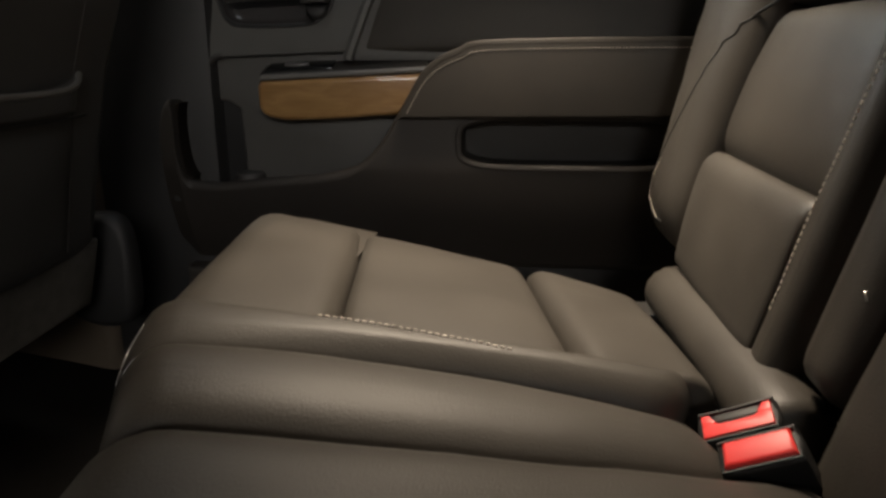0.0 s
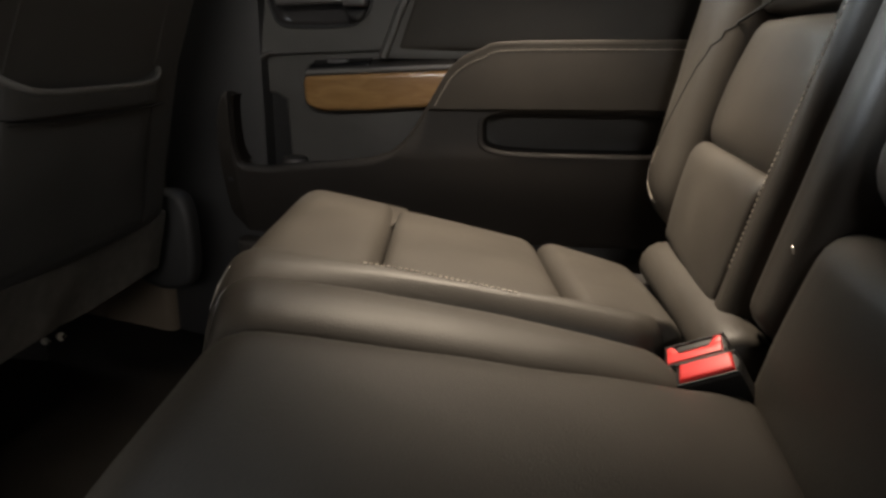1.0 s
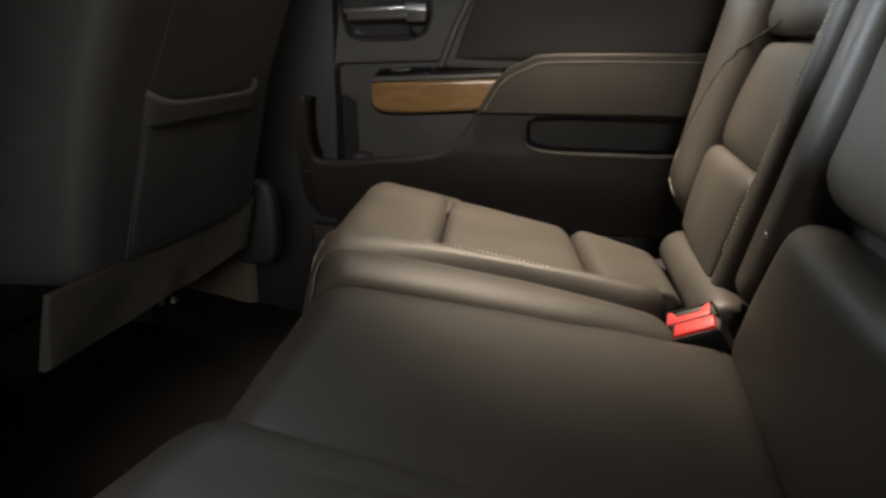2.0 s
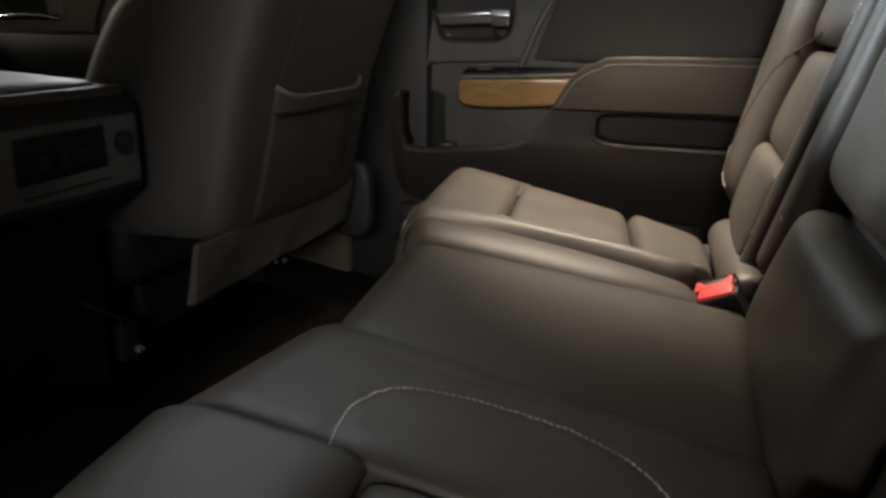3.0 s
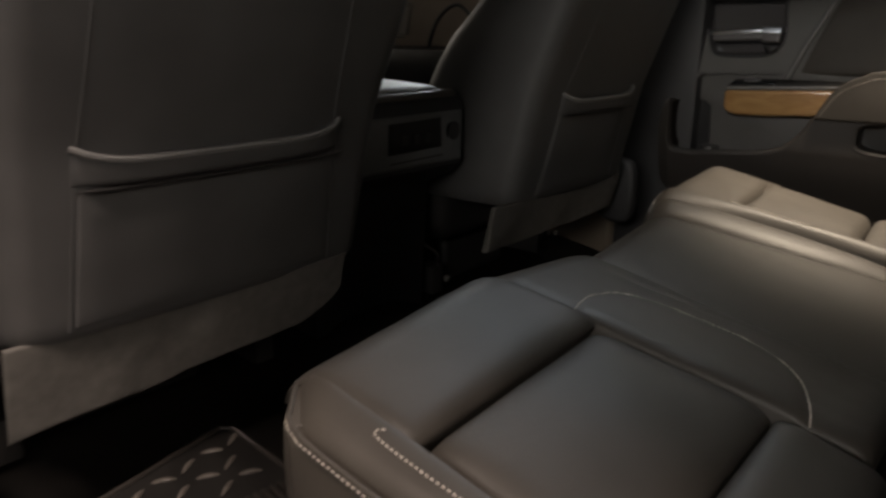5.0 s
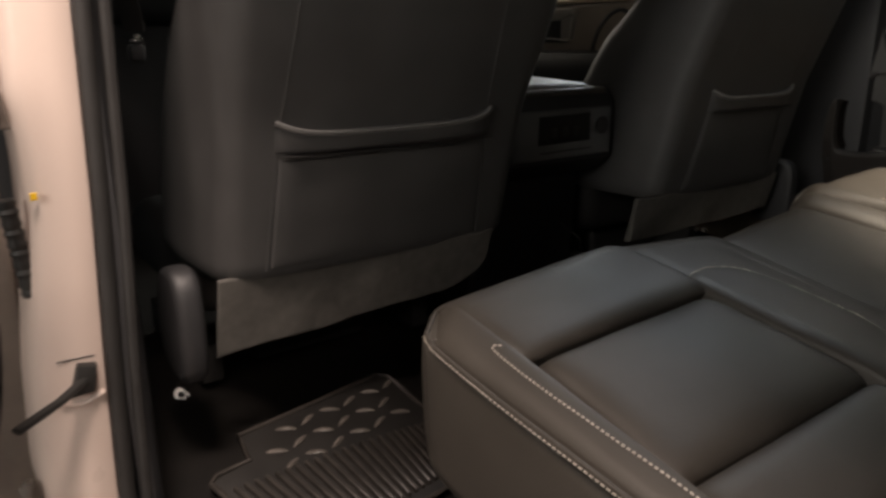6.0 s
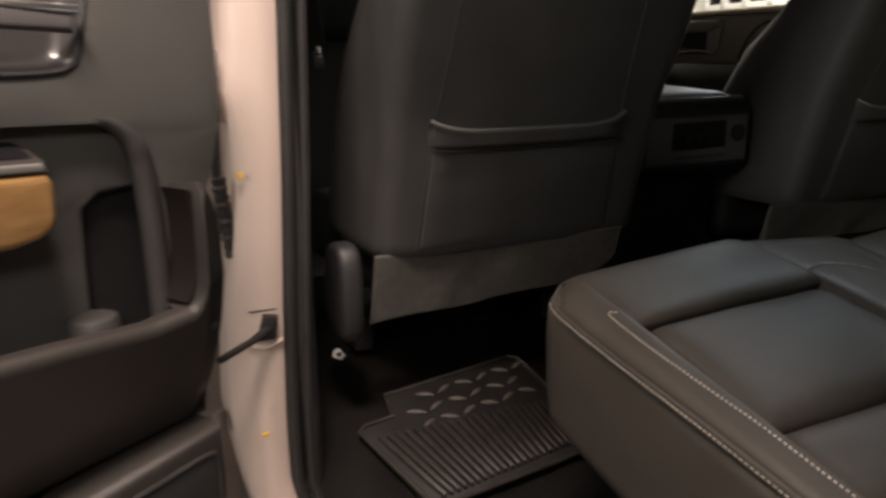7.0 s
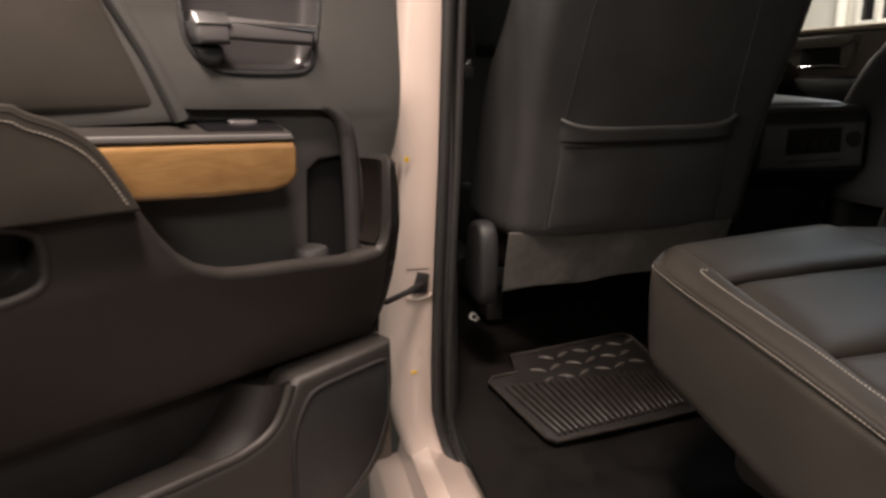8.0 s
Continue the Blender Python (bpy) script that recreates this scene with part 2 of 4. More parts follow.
def spaced(r, length, n):
    """Steps from 0 to 1, close together within r of either end."""
    e = min(0.45, r / max(length, 1e-6))
    rim = [e * (1 - math.cos(math.pi / 2 * k / 5)) for k in range(6)]
    return rim + [e + (1 - 2 * e) * k / n for k in range(1, n)] + [1 - q for q in rim[::-1]]


def pad(corners, up, roll=0.02, thick=0.06, puff=0.01, n=14, shape=None, rolls=None, wrinkle=0.0012, taper=0.0):
    """A stuffed piece over four corners (a, b, c, d round it): its rim rolls over by roll, its middle swells by puff. rolls: the rim at
    the sides ab, bc, cd, da, each a radius or (reach, depth). shape(s, t): more height. It is closed below."""
    a, b, c, d = [Vector(q) for q in corners]
    up = Vector(up).normalized()
    ls, lt = ((b - a).length + (c - d).length) / 2, ((d - a).length + (c - b).length) / 2
    r_ab, r_bc, r_cd, r_da = [q[0] if isinstance(q, tuple) else q for q in rolls or (roll,) * 4]
    d_ab, d_bc, d_cd, d_da = [q[1] / q[0] if isinstance(q, tuple) else 1.0 for q in rolls or (roll,) * 4]
    ss, ts = spaced(max(r_bc, r_da, 0.004), ls, n), spaced(max(r_ab, r_cd, 0.004), lt, n)
    bm = bmesh.new()

    def drop(dist, r):
        return 0 if r <= 0 or dist >= r else r - math.sqrt(max(0, r * r - (r - dist) ** 2))
    rows = []
    for t in ts:
        row = []
        for s in ss:
            p = (a * (1 - s) + b * s) * (1 - t) + (d * (1 - s) + c * s) * t
            h = puff * (max(0, math.sin(math.pi * s) * math.sin(math.pi * t))) ** 0.5
            h -= max(drop(t * lt, r_ab) * d_ab, drop((1 - t) * lt, r_cd) * d_cd) + max(drop(s * ls, r_da) * d_da, drop((1 - s) * ls, r_bc) * d_bc)
            h += shape(s, t) if shape else 0
            h += wrinkle * (noise.noise(p * 14) + 0.5 * noise.noise(p * 37))
            row.append(bm.verts.new(p + up * h))
        rows.append(row)
    for j in range(len(ts) - 1):
        for i in range(len(ss) - 1):
            bm.faces.new((rows[j][i], rows[j][i + 1], rows[j + 1][i + 1], rows[j + 1][i]))
    rim = rows[0] + [r[-1] for r in rows[1:]] + rows[-1][-2::-1] + [r[0] for r in rows[-2:0:-1]]
    mid = (a + b + c + d) / 4
    low = []
    for v in rim:
        p = v.co - up * up.dot(v.co - mid) - up * thick
        low.append(bm.verts.new(p + (mid - up * thick - p) * taper))
    m = len(rim)
    for i in range(m):
        bm.faces.new((rim[i], low[i], low[(i + 1) % m], rim[(i + 1) % m]))
    bm.faces.new(low)
    return bm


def stitches(line, up, length=0.0028, gap=0.0018, width=0.0011, bm=None):
    """Single threads lying along a line."""
    bm = bm or bmesh.new()
    pts, up = [Vector(p) for p in line], Vector(up).normalized()
    run = np.concatenate([[0.0], np.cumsum([(b - a).length for a, b in zip(pts, pts[1:])])])

    def at(q):
        return Vector([float(np.interp(q, run, [p[k] for p in pts])) for k in range(3)])
    for k in range(int(run[-1] / (length + gap))):
        a, b = at(k * (length + gap)), at(k * (length + gap) + length)
        side, mid = (b - a).cross(up).normalized() * width * 0.5, (a + b) / 2
        q = [a - side, a + side, b + side, b - side]
        lo = [bm.verts.new(v - up * 0.0006) for v in q]
        hi = [bm.verts.new(v + up * 0.0006 + (v - mid) * -0.15) for v in q]
        bm.faces.new(hi)
        for i in range(4):
            bm.faces.new((lo[i], lo[(i + 1) % 4], hi[(i + 1) % 4], hi[i]))
    return bm


def skin(us, top, bottom, depth, thick=0.05, n=18):
    """A moulded panel standing along x: for each u its height from bottom to top(u), bulging in y to depth(u, z, d), d below its top."""
    bm, rows = bmesh.new(), []
    for u in us:
        z1 = top(u)
        col = []
        for k in range(n + 1):
            q = k / n
            z = z1 - (z1 - bottom) * (q ** 1.8)
            col.append(bm.verts.new((u, depth(u, z, z1 - z), z)))
        rows.append(col)
    for a, b in zip(rows, rows[1:]):
        for k in range(n):
            bm.faces.new((a[k], b[k], b[k + 1], a[k + 1]))
    rim = rows[0] + [r[-1] for r in rows[1:]] + rows[-1][-2::-1] + [r[0] for r in rows[-2:0:-1]]
    low = [bm.verts.new((v.co.x, v.co.y + thick, v.co.z - 0.004)) for v in rim]
    m = len(rim)
    for i in range(m):
        bm.faces.new((rim[i], low[i], low[(i + 1) % m], rim[(i + 1) % m]))
    return bm


# ---- the cab's shell ----
CENTRE = 0.20


def floor_z(x):
    xs = [-2.2, -0.80, -0.56, -0.24, -0.10, 0.7]
    zs = [0.06, 0.135, 0.095, 0.036, 0.015, 0.0]
    return float(np.interp(x, xs, zs))


def cab_floor():
    bm = bmesh.new()
    xs = np.linspace(-2.2, 0.62, 60)
    ys = np.linspace(-0.66, 1.10, 60)
    g = []
    for x in xs:
        row = []
        for y in ys:
            hump = 0.05 * math.exp(-((y - CENTRE) / 0.13) ** 4)
            edge = -0.03 * max(0, (-0.60 - y) / 0.06)
            row.append(bm.verts.new((x, y, floor_z(x) + hump + edge + 0.004 * noise.noise(Vector((x * 9, y * 9, 0))))))
        g.append(row)
    for i in range(59):
        for j in range(59):
            bm.faces.new((g[i][j], g[i + 1][j], g[i + 1][j + 1], g[i][j + 1]))
    bmesh.ops.solidify(bm, geom=bm.faces[:], thickness=0.03)
    return solid("floor", bm, CARPET, "dusty black vinyl cab floor rising towards the front seats", "floor", "structure")


def shell():
    cab_floor()
    solid("ceiling", box(-1.7, 0.66, -0.66, 1.08, 1.22, 1.28, 0.02), HEADLINER, "grey cloth headliner of the cab", "ceiling", "structure")
    solid("wall_back", box(0.60, 0.68, -0.70, 1.12, 0.0, 1.25, 0.01), PLASTIC, "plain black rear wall behind the bench", "wall", "structure")
    solid("wall_quarter_near", box(0.64, 0.74, -0.740, -0.64, -0.05, 1.25, 0.02), PAINT, "white body pillar behind the rear door opening", "pillar", "structure")
    solid("wall_quarter_far", box(0.42, 0.66, 1.06, 1.14, -0.05, 1.25, 0.02), PLASTIC, "black trimmed pillar behind the far rear door", "pillar", "structure")
    solid("wall_b_pillar_far", box(-0.62, -0.36, 1.072, 1.15, -0.08, 1.25, 0.02), PLASTIC, "black trimmed pillar between the far doors", "pillar", "structure")
    solid("sill_far", box(-2.2, 0.66, 1.08, 1.16, -0.12, 0.10, 0.02), PLASTIC, "black far door sill", "sill", "structure")
    solid("front_door_near", box(-1.75, -0.57, -0.735, -0.665, -0.02, 1.21, 0.02), PLASTIC, "closed front door's black inner panel", "door", "structure")
    sill = prism([(-0.70, -0.02), (-0.715, -0.012), (-0.745, -0.030), (-0.755, -0.075), (-0.80, -0.085), (-0.815, -0.11), (-0.815, -0.30), (-0.64, -0.30), (-0.64, -0.05)], 0, -0.50, 0.70, 0.004)
    solid("sill_near", sill, PAINT, "white painted stepped door sill", "sill", "structure")
    solid("wall_a_pillar_near", box(-1.80, -1.45, -0.72, -0.50, 0.70, 1.25, 0.03), PLASTIC, "black trimmed windscreen pillar in the dark", "pillar", "structure")
    solid("instrument_hood", box(-2.15, -1.72, -0.66, 0.10, 0.74, 1.08, 0.05, 3), PLASTIC, "plain black instrument hood in the dark", "dashboard", "structure")
    solid("dashboard", box(-2.2, -1.75, -0.66, 1.08, 0.1, 0.80, 0.06, 4), PLASTIC, "plain black dashboard in the dark", "dashboard", "structure")


def jamb_edge(z):
    """y of the painted jamb's inner edge at height z."""
    return float(np.interp(z, [-0.14, -0.10, -0.03, 0.05, 0.15, 0.31, 0.52, 0.80, 1.25], [-0.60, -0.645, -0.685, -0.703, -0.703, -0.697, -0.685, -0.674, -0.655]))


def b_pillar():
    p = thing("b_pillar", "white painted B-pillar jamb with black trim inside", "pillar", kind="structure")
    bm = bmesh.new()
    zs = np.linspace(-0.14, 1.25, 50)
    rows = []
    for z in zs:
        yi = jamb_edge(z)
        g = float(np.interp(z, [0.05, 0.18, 0.32, 0.42, 0.51, 0.585, 0.65, 0.80], [0.86, 1.06, 1.00, 0.90, 0.78, 0.78, 0.93, 0.86]))
        prof = [(-0.50, yi + 0.01), (-0.412, yi + 0.004), (-0.402, yi), (-0.398, yi - 0.008), (-0.398, yi - 0.030 * g), (-0.401, yi - 0.046 * g), (-0.405, yi - 0.060 * g), (-0.414, yi - 0.072 * g), (-0.44, yi - 0.079 * g), (-0.55, yi - 0.081 * g)]
        if z < 0.02:
            k = (0.02 - z) / 0.16
            prof = [(x + 0.16 * k * k, y) for x, y in prof]
        rows.append([bm.verts.new((x, y, z)) for x, y in prof])
    for a, b in zip(rows, rows[1:]):
        for i in range(len(a) - 1):
            bm.faces.new((a[i], a[i + 1], b[i + 1], b[i]))
        bm.faces.new((a[-1], a[0], b[0], b[-1]))
    bm.faces.new(rows[0])
    bm.faces.new(rows[-1][::-1])
    part("jamb", bm, PAINT, p, "pearl white painted steel jamb")
    seal = [Vector((-0.400 + (0.16 * ((0.02 - z) / 0.16) ** 2 if z < 0.02 else 0), jamb_edge(z) + 0.012, z)) for z in np.linspace(-0.13, 1.22, 60)]
    part("door_seal", tube(seal, 0.011, 10, 0.8), RUBBER, p, "black rubber door seal")
    lip = [v + Vector((0.003, 0.022, 0)) for v in seal]
    part("seal_lip", tube(lip, 0.007, 8), RUBBER, p)
    bm = bmesh.new()
    outline = [(-0.402, -0.676), (-0.396, -0.660), (-0.404, -0.650), (-0.440, -0.640), (-0.52, -0.632), (-0.58, -0.634), (-0.58, -0.680)]
    prism(outline, 2, 0.02, 1.22, 0.003, 1, bm)
    part("inner_trim", bm, PLASTIC, p, "black plastic inner pillar trim")
    for z in (0.622, 0.660, 0.150):
        k = part("hinge_knuckle", disc((-0.430, -0.768 if z > 0.3 else -0.796, z), (0, 0, 1), 0.010, 0.028, 16, 0.003), GAPSHADE, p, "painted hinge knuckle")
        part("hinge_pin", disc((-0.430, -0.768 if z > 0.3 else -0.796, z + 0.026), (0, 0, 1), 0.005, 0.006, 12, 0.001), STEEL, k, "bare hinge pin")
    part("hinge_leaf", box(-0.452, -0.440, -0.778, -0.744, 0.606, 0.702, 0.003), GAPSHADE, p, "painted hinge leaf")
    boot = [Vector((-0.432, -0.766 + 0.010 * k / 24, 0.530 - 0.115 * k / 24)) for k in range(25)]
    part("wiring_boot", tube(boot, lambda q: 0.010 + 0.0012 * math.sin(q * 60), 14), RUBBER, p, "ribbed black wiring boot")
    part("hinge_recess", box(-0.56, -0.49, -0.86, -0.766, -0.10, 1.22, 0.01), GAPSHADE, p, "metal behind the hinges, shaded grey by its colour")
    # door check strap, its recess and hinge leaves
    z = 0.315
    part("check_bracket", prism([(-0.738, 0.296), (-0.712, 0.298), (-0.706, 0.330), (-0.726, 0.334)], 0, -0.400, -0.382, 0.003), RUBBER, p, "black check-strap bracket")
    part("check_arm", tube([Vector((-0.385, -0.722, z)), Vector((-0.35, -0.752, 0.312)), Vector((-0.31, -0.800, 0.309))], 0.007, 8, 0.6), RUBBER, p, "black door check arm")
    # thin black tube draws the shade of the pressed crease on white paint
    part("pressed_line", tube([Vector((-0.4000, -0.746, 0.338)), Vector((-0.3980, -0.73, 0.3385)), Vector((-0.3976, -0.706, 0.338))], 0.0008, 6), RUBBER, p)
    part("pressed_lip", tube(smooth_line([(-0.399, -0.748, 0.286), (-0.3965, -0.725, 0.281), (-0.3965, -0.700, 0.290)], 5), 0.004, 8), PAINT, p)
    # two yellow reflections in the glossy paint, set on as small coloured plates
    part("sticker", prism([(-0.744, 0.532), (-0.737, 0.532), (-0.737, 0.540), (-0.744, 0.540)], 0, -0.4035, -0.3985, 0.0005, 1), YELLOW, p, "small yellow reflection laid on as a plate")
    part("sticker", prism([(-0.741, 0.137), (-0.730, 0.139), (-0.731, 0.144), (-0.741, 0.142)], 0, -0.4000, -0.3968, 0.0005, 1), YELLOW, p, "small yellow reflection laid on as a plate")
    return p


shell()
b_pillar()


# ---- doors ----
def scoop(u):
    """Height of the lower panel's top edge, with the scoop cut into it."""
    return float(np.interp(u, [-0.178, -0.172, -0.163, -0.150, -0.138, -0.1335, -0.1315, -0.129, -0.1245, -0.117, -0.106, -0.06, 0.03, 0.09, 0.13, 0.158, 0.180, 0.200, 0.222, 0.240, 0.262, 0.9],
                           [0.530, 0.550, 0.566, 0.574, 0.575, 0.565, 0.530, 0.497, 0.474, 0.460, 0.452, 0.449, 0.459, 0.464, 0.470, 0.480, 0.497, 0.522, 0.560, 0.590, 0.602, 0.602]))


def rear_door(m, s, label):
    """A rear door's trim side. Along x from the wood's front end, inward y times s, up z with the wood's top at 0.60."""
    d = thing("rear_door", label, "door", m=m)

    def pl(name, outline, w0, w1, material, lab="", r=0.004, seg=2, parent=None):
        return part(name, prism([(q[0], q[1]) for q in outline], 1, s * w0, s * w1, r, seg), material, parent or d, lab)

    def line(pts, r, n=8, flat=1.0):
        return tube([Vector((x, s * w, z)) for x, w, z in pts], r, n, flat)
    # painted shell and trim base
    pl("shell", [(-0.095, 0.25), (-0.090, 0.19), (-0.075, 0.150), (-0.040, 0.115), (0.0, 0.085), (0.06, 0.055), (0.90, 0.02), (0.90, 0.66), (-0.186, 0.66), (-0.182, 0.62), (-0.170, 0.58), (-0.13, 0.55), (-0.125, 0.40), (-0.10, 0.33)], -0.15, -0.062, PAINT, "pearl white painted door shell", 0.012, 3)
    pl("shell_upper", [(-0.186, 0.655), (0.90, 0.655), (0.90, 0.86), (-0.226, 0.86)], -0.16, -0.095, PAINT, "", 0.012, 3)
    pl("base_panel", [(-0.100, 0.25), (-0.096, 0.19), (-0.082, 0.150), (-0.045, 0.115), (0.0, 0.09), (0.06, 0.065), (0.86, 0.05), (0.86, 0.645), (-0.190, 0.645), (-0.186, 0.62), (-0.174, 0.58), (-0.146, 0.55), (-0.144, 0.40), (-0.138, 0.31), (-0.122, 0.28)], -0.060, -0.040, PLASTIC, "black inner base panel")
    # upper panel with a slanted leather insert
    cup = [(p.x, p.y) for p in smooth_line([(-0.094, 0.826, 0), (-0.082, 0.772, 0), (-0.070, 0.735, 0), (-0.055, 0.698, 0), (-0.045, 0.686, 0), (-0.026, 0.680, 0), (0.030, 0.679, 0), (0.080, 0.682, 0), (0.098, 0.690, 0), (0.112, 0.704, 0), (0.118, 0.730, 0), (0.112, 0.775, 0), (0.100, 0.826, 0), (0.06, 0.842, 0), (-0.07, 0.842, 0)], 4, True)]
    up = holed([(-0.150, 0.44), (-0.112, 0.44), (-0.111, 0.590), (-0.107, 0.606), (-0.098, 0.620), (-0.086, 0.630), (-0.070, 0.635), (0.135, 0.643), (0.150, 0.630), (0.86, 0.630), (0.86, 0.88), (-0.240, 0.88), (-0.192, 0.62), (-0.180, 0.58), (-0.160, 0.54)], cup, -s * 0.045, -s * 0.012, 0.007)
    for z in np.arange(0.60, 0.86, 0.02):
        bmesh.ops.bisect_plane(up, geom=up.verts[:] + up.edges[:] + up.faces[:], plane_co=(0, 0, z), plane_no=(0, 0, 1))
    part("upper_panel", up, UPPERTRIM, d, "dark grey soft upper panel", 30)
    part("upper_insert", pad([(0.150, -s * 0.012, 0.636), (0.80, -s * 0.012, 0.634), (0.80, -s * 0.012, 0.87), (0.236, -s * 0.012, 0.87)], (0, s, 0), 0.016, 0.01, 0.012), LEATHER, d, "black leather door insert")
    part("insert_piping", line([(0.138, -0.010, 0.632), (0.146, -0.009, 0.652), (0.166, -0.009, 0.708), (0.188, -0.009, 0.755), (0.236, -0.010, 0.87)], 0.0085), UPPERTRIM, d)
    # recess behind the scoop
    pl("recess", [(-0.036, 0.43), (0.26, 0.43), (0.26, 0.65), (-0.16, 0.65), (-0.16, 0.572), (-0.060, 0.568), (-0.042, 0.556)], -0.052, -0.029, POCKETGREY, "dark grey recess of the door pocket", 0.006, 3)
    rim = [(x, -0.018, z) for x, z in [(-0.03, 0.642), (-0.068, 0.636), (-0.092, 0.615), (-0.101, 0.58), (-0.104, 0.52), (-0.104, 0.43)]]
    part("recess_column", tube([Vector((v.x, s * v.y, v.z)) for v in smooth_line(rim, 6)], lambda q: 0.012 * min(1, 0.05 + q * 2.2), 14, 1.0), SOFTPLASTIC, d)
    pl("scoop_floor", [(-0.135, 0.418), (0.26, 0.430), (0.26, 0.438), (-0.135, 0.426)], -0.036, 0.030, PLASTIC, "black floor of the door pocket", 0.002)
    part("bottle_well", disc((-0.026, -s * 0.014, 0.424), (0, 0, 1), 0.024, 0.036, 28, 0.008), SOFTPLASTIC, d)
    # lower panel with the scoop in its top edge
    def belly(u, z, d):
        w = 0.044 - 0.20 * max(0, 0.475 - z) - 1.1 * max(0, 0.45 - z) ** 2 - 0.05 * max(0, -0.13 - u) / 0.05 * 0.3
        if d < 0.014:
            w -= 0.014 - math.sqrt(max(0, 0.014 ** 2 - (0.014 - d) ** 2))
        return s * w
    us = [-0.178, -0.176, -0.172, -0.166, -0.158, -0.150, -0.144, -0.138, -0.1355, -0.1335, -0.1315, -0.129, -0.1245, -0.117, -0.111, -0.106] + list(np.linspace(-0.10, 0.30, 41)) + list(np.linspace(0.304, 0.64, 85)) + list(np.linspace(0.66, 0.86, 5))
    low = skin(us, scoop, 0.315, belly, -s * 0.020, 44)
    low.verts.ensure_lookup_table()
    for v in low.verts[45 * len(us):]:
        if v.co.x < -0.104:
            v.co.y = -s * 0.013
    for v in low.verts:
        if v.co.x < -0.10:
            edge = float(np.interp(v.co.z, [0.306, 0.33, 0.36, 0.42, 0.50, 0.57], [-0.139, -0.142, -0.146, -0.148, -0.148, -0.147]))
            v.co.x = -0.10 + (v.co.x + 0.10) * (edge + 0.10) / -0.078
    # the hand hold, an opening through the panel with a hollow behind it
    hold = []
    for k in range(48):
        c, q = math.cos(2 * math.pi * k / 48), math.sin(2 * math.pi * k / 48)
        hold.append((0.470 + 0.162 * math.copysign(abs(c) ** 0.4, c), 0.516 + 0.038 * math.copysign(abs(q) ** 0.5, q)))
    gone = []
    for f in low.faces:
        mid = f.calc_center_median()
        if (abs(mid.x - 0.470) / 0.162) ** 5 + (abs(mid.z - 0.516) / 0.038) ** 4 < 0.92 and s * mid.y > 0.01:
            gone.append(f)
    bmesh.ops.delete(low, geom=gone, context="FACES")
    hollow, rings = bmesh.new(), []
    for k in range(7):
        a = k / 6 * math.pi / 2
        q = 1.0 - 0.16 * (1 - math.cos(a))
        rings.append([hollow.verts.new((0.470 + (x - 0.470) * (0.7 + 0.3 * q), s * (0.040 - 0.048 * math.sin(a)), 0.516 + (z - 0.516) * q)) for x, z in hold])
    for a, b in zip(rings, rings[1:]):
        for i in range(len(a)):
            hollow.faces.new((a[i], a[(i + 1) % len(a)], b[(i + 1) % len(a)], b[i]))
    hollow.faces.new(rings[-1])
    bmesh.ops.recalc_face_normals(hollow, faces=hollow.faces[:])
    bmesh.ops.solidify(hollow, geom=hollow.faces[:], thickness=0.002)
    part("hand_hold", hollow, RUBBER, d, "dark hollow hand hold under the armrest")
    part("hand_hold_rim", tube([Vector((x, s * 0.0385, z)) for x, z in hold], 0.0068, 10, closed=True), DOORBLACK, d)
    part("lower_panel", low, DOORBLACK, d, "black moulded lower door panel", 60)
    # dark sheet added for the shade on the pocket's front wall
    inner = [(-0.1135, 0.569), (-0.1165, 0.555), (-0.1178, 0.530), (-0.1165, 0.500), (-0.1140, 0.480), (-0.108, 0.464), (-0.102, 0.456)]
    pl("pocket_lining", inner + [(x - 0.006, z - 0.002) for x, z in inner[::-1]], -0.0125, 0.027, WALLSHADE, "dark brown sheet for the shade in the door pocket", 0.001, 1)
    # armrest with a stitched leather pad, hand hold below
    arm = smooth_line([(0.224, 0.551), (0.238, 0.582), (0.266, 0.624), (0.31, 0.648), (0.38, 0.660), (0.80, 0.662)], 4)
    pl("armrest", [(p.x, p.y) for p in [Vector((q[0], q[1], 0)) for q in arm]] + [(0.80, 0.557), (0.30, 0.552)], 0.020, 0.062, LEATHER, "black leather armrest pad", 0.014, 4)
    edge = [Vector((q[0] + 0.004, s * 0.0625, q[1] - 0.014)) for q in arm if q[1] > 0.571]
    tagged(part("stitching", stitches(edge, (0, s, 0)), THREAD, d, "grey armrest stitching"), kind="stuff")
    part("armrest_piping", tube([v + Vector((-0.001, -s * 0.003, 0.008)) for v in edge], 0.003, 8), LEATHER, d)
    # wood band with its silver line and the switch shelf
    wood = [(0.006, 0.562), (0.005, 0.592), (0.010, 0.600), (0.26, 0.600), (0.26, 0.553), (0.12, 0.545), (0.045, 0.543), (0.022, 0.547), (0.011, 0.553)]
    pl("wood_trim", wood, -0.030, 0.016, WOOD, "honey brown wood trim with satin lacquer", 0.007, 4)
    pl("silver_line", [(0.008, 0.6015), (0.26, 0.6015), (0.26, 0.609), (0.012, 0.609)], -0.02, 0.0145, SILVER, "satin silver trim line", 0.0022, 3)
    pl("switch_shelf", [(0.008, 0.597), (0.26, 0.597), (0.26, 0.6095), (0.008, 0.6095)], -0.040, 0.010, DOORBLACK, "black switch shelf", 0.002)
    pl("switch_plate", [(0.012, 0.606), (0.118, 0.606), (0.116, 0.612), (0.014, 0.612)], -0.036, 0.002, GLOSSBLACK, "gloss black switch plate", 0.002, 3)
    sw = []
    for k in range(24):
        a = 2 * math.pi * k / 24
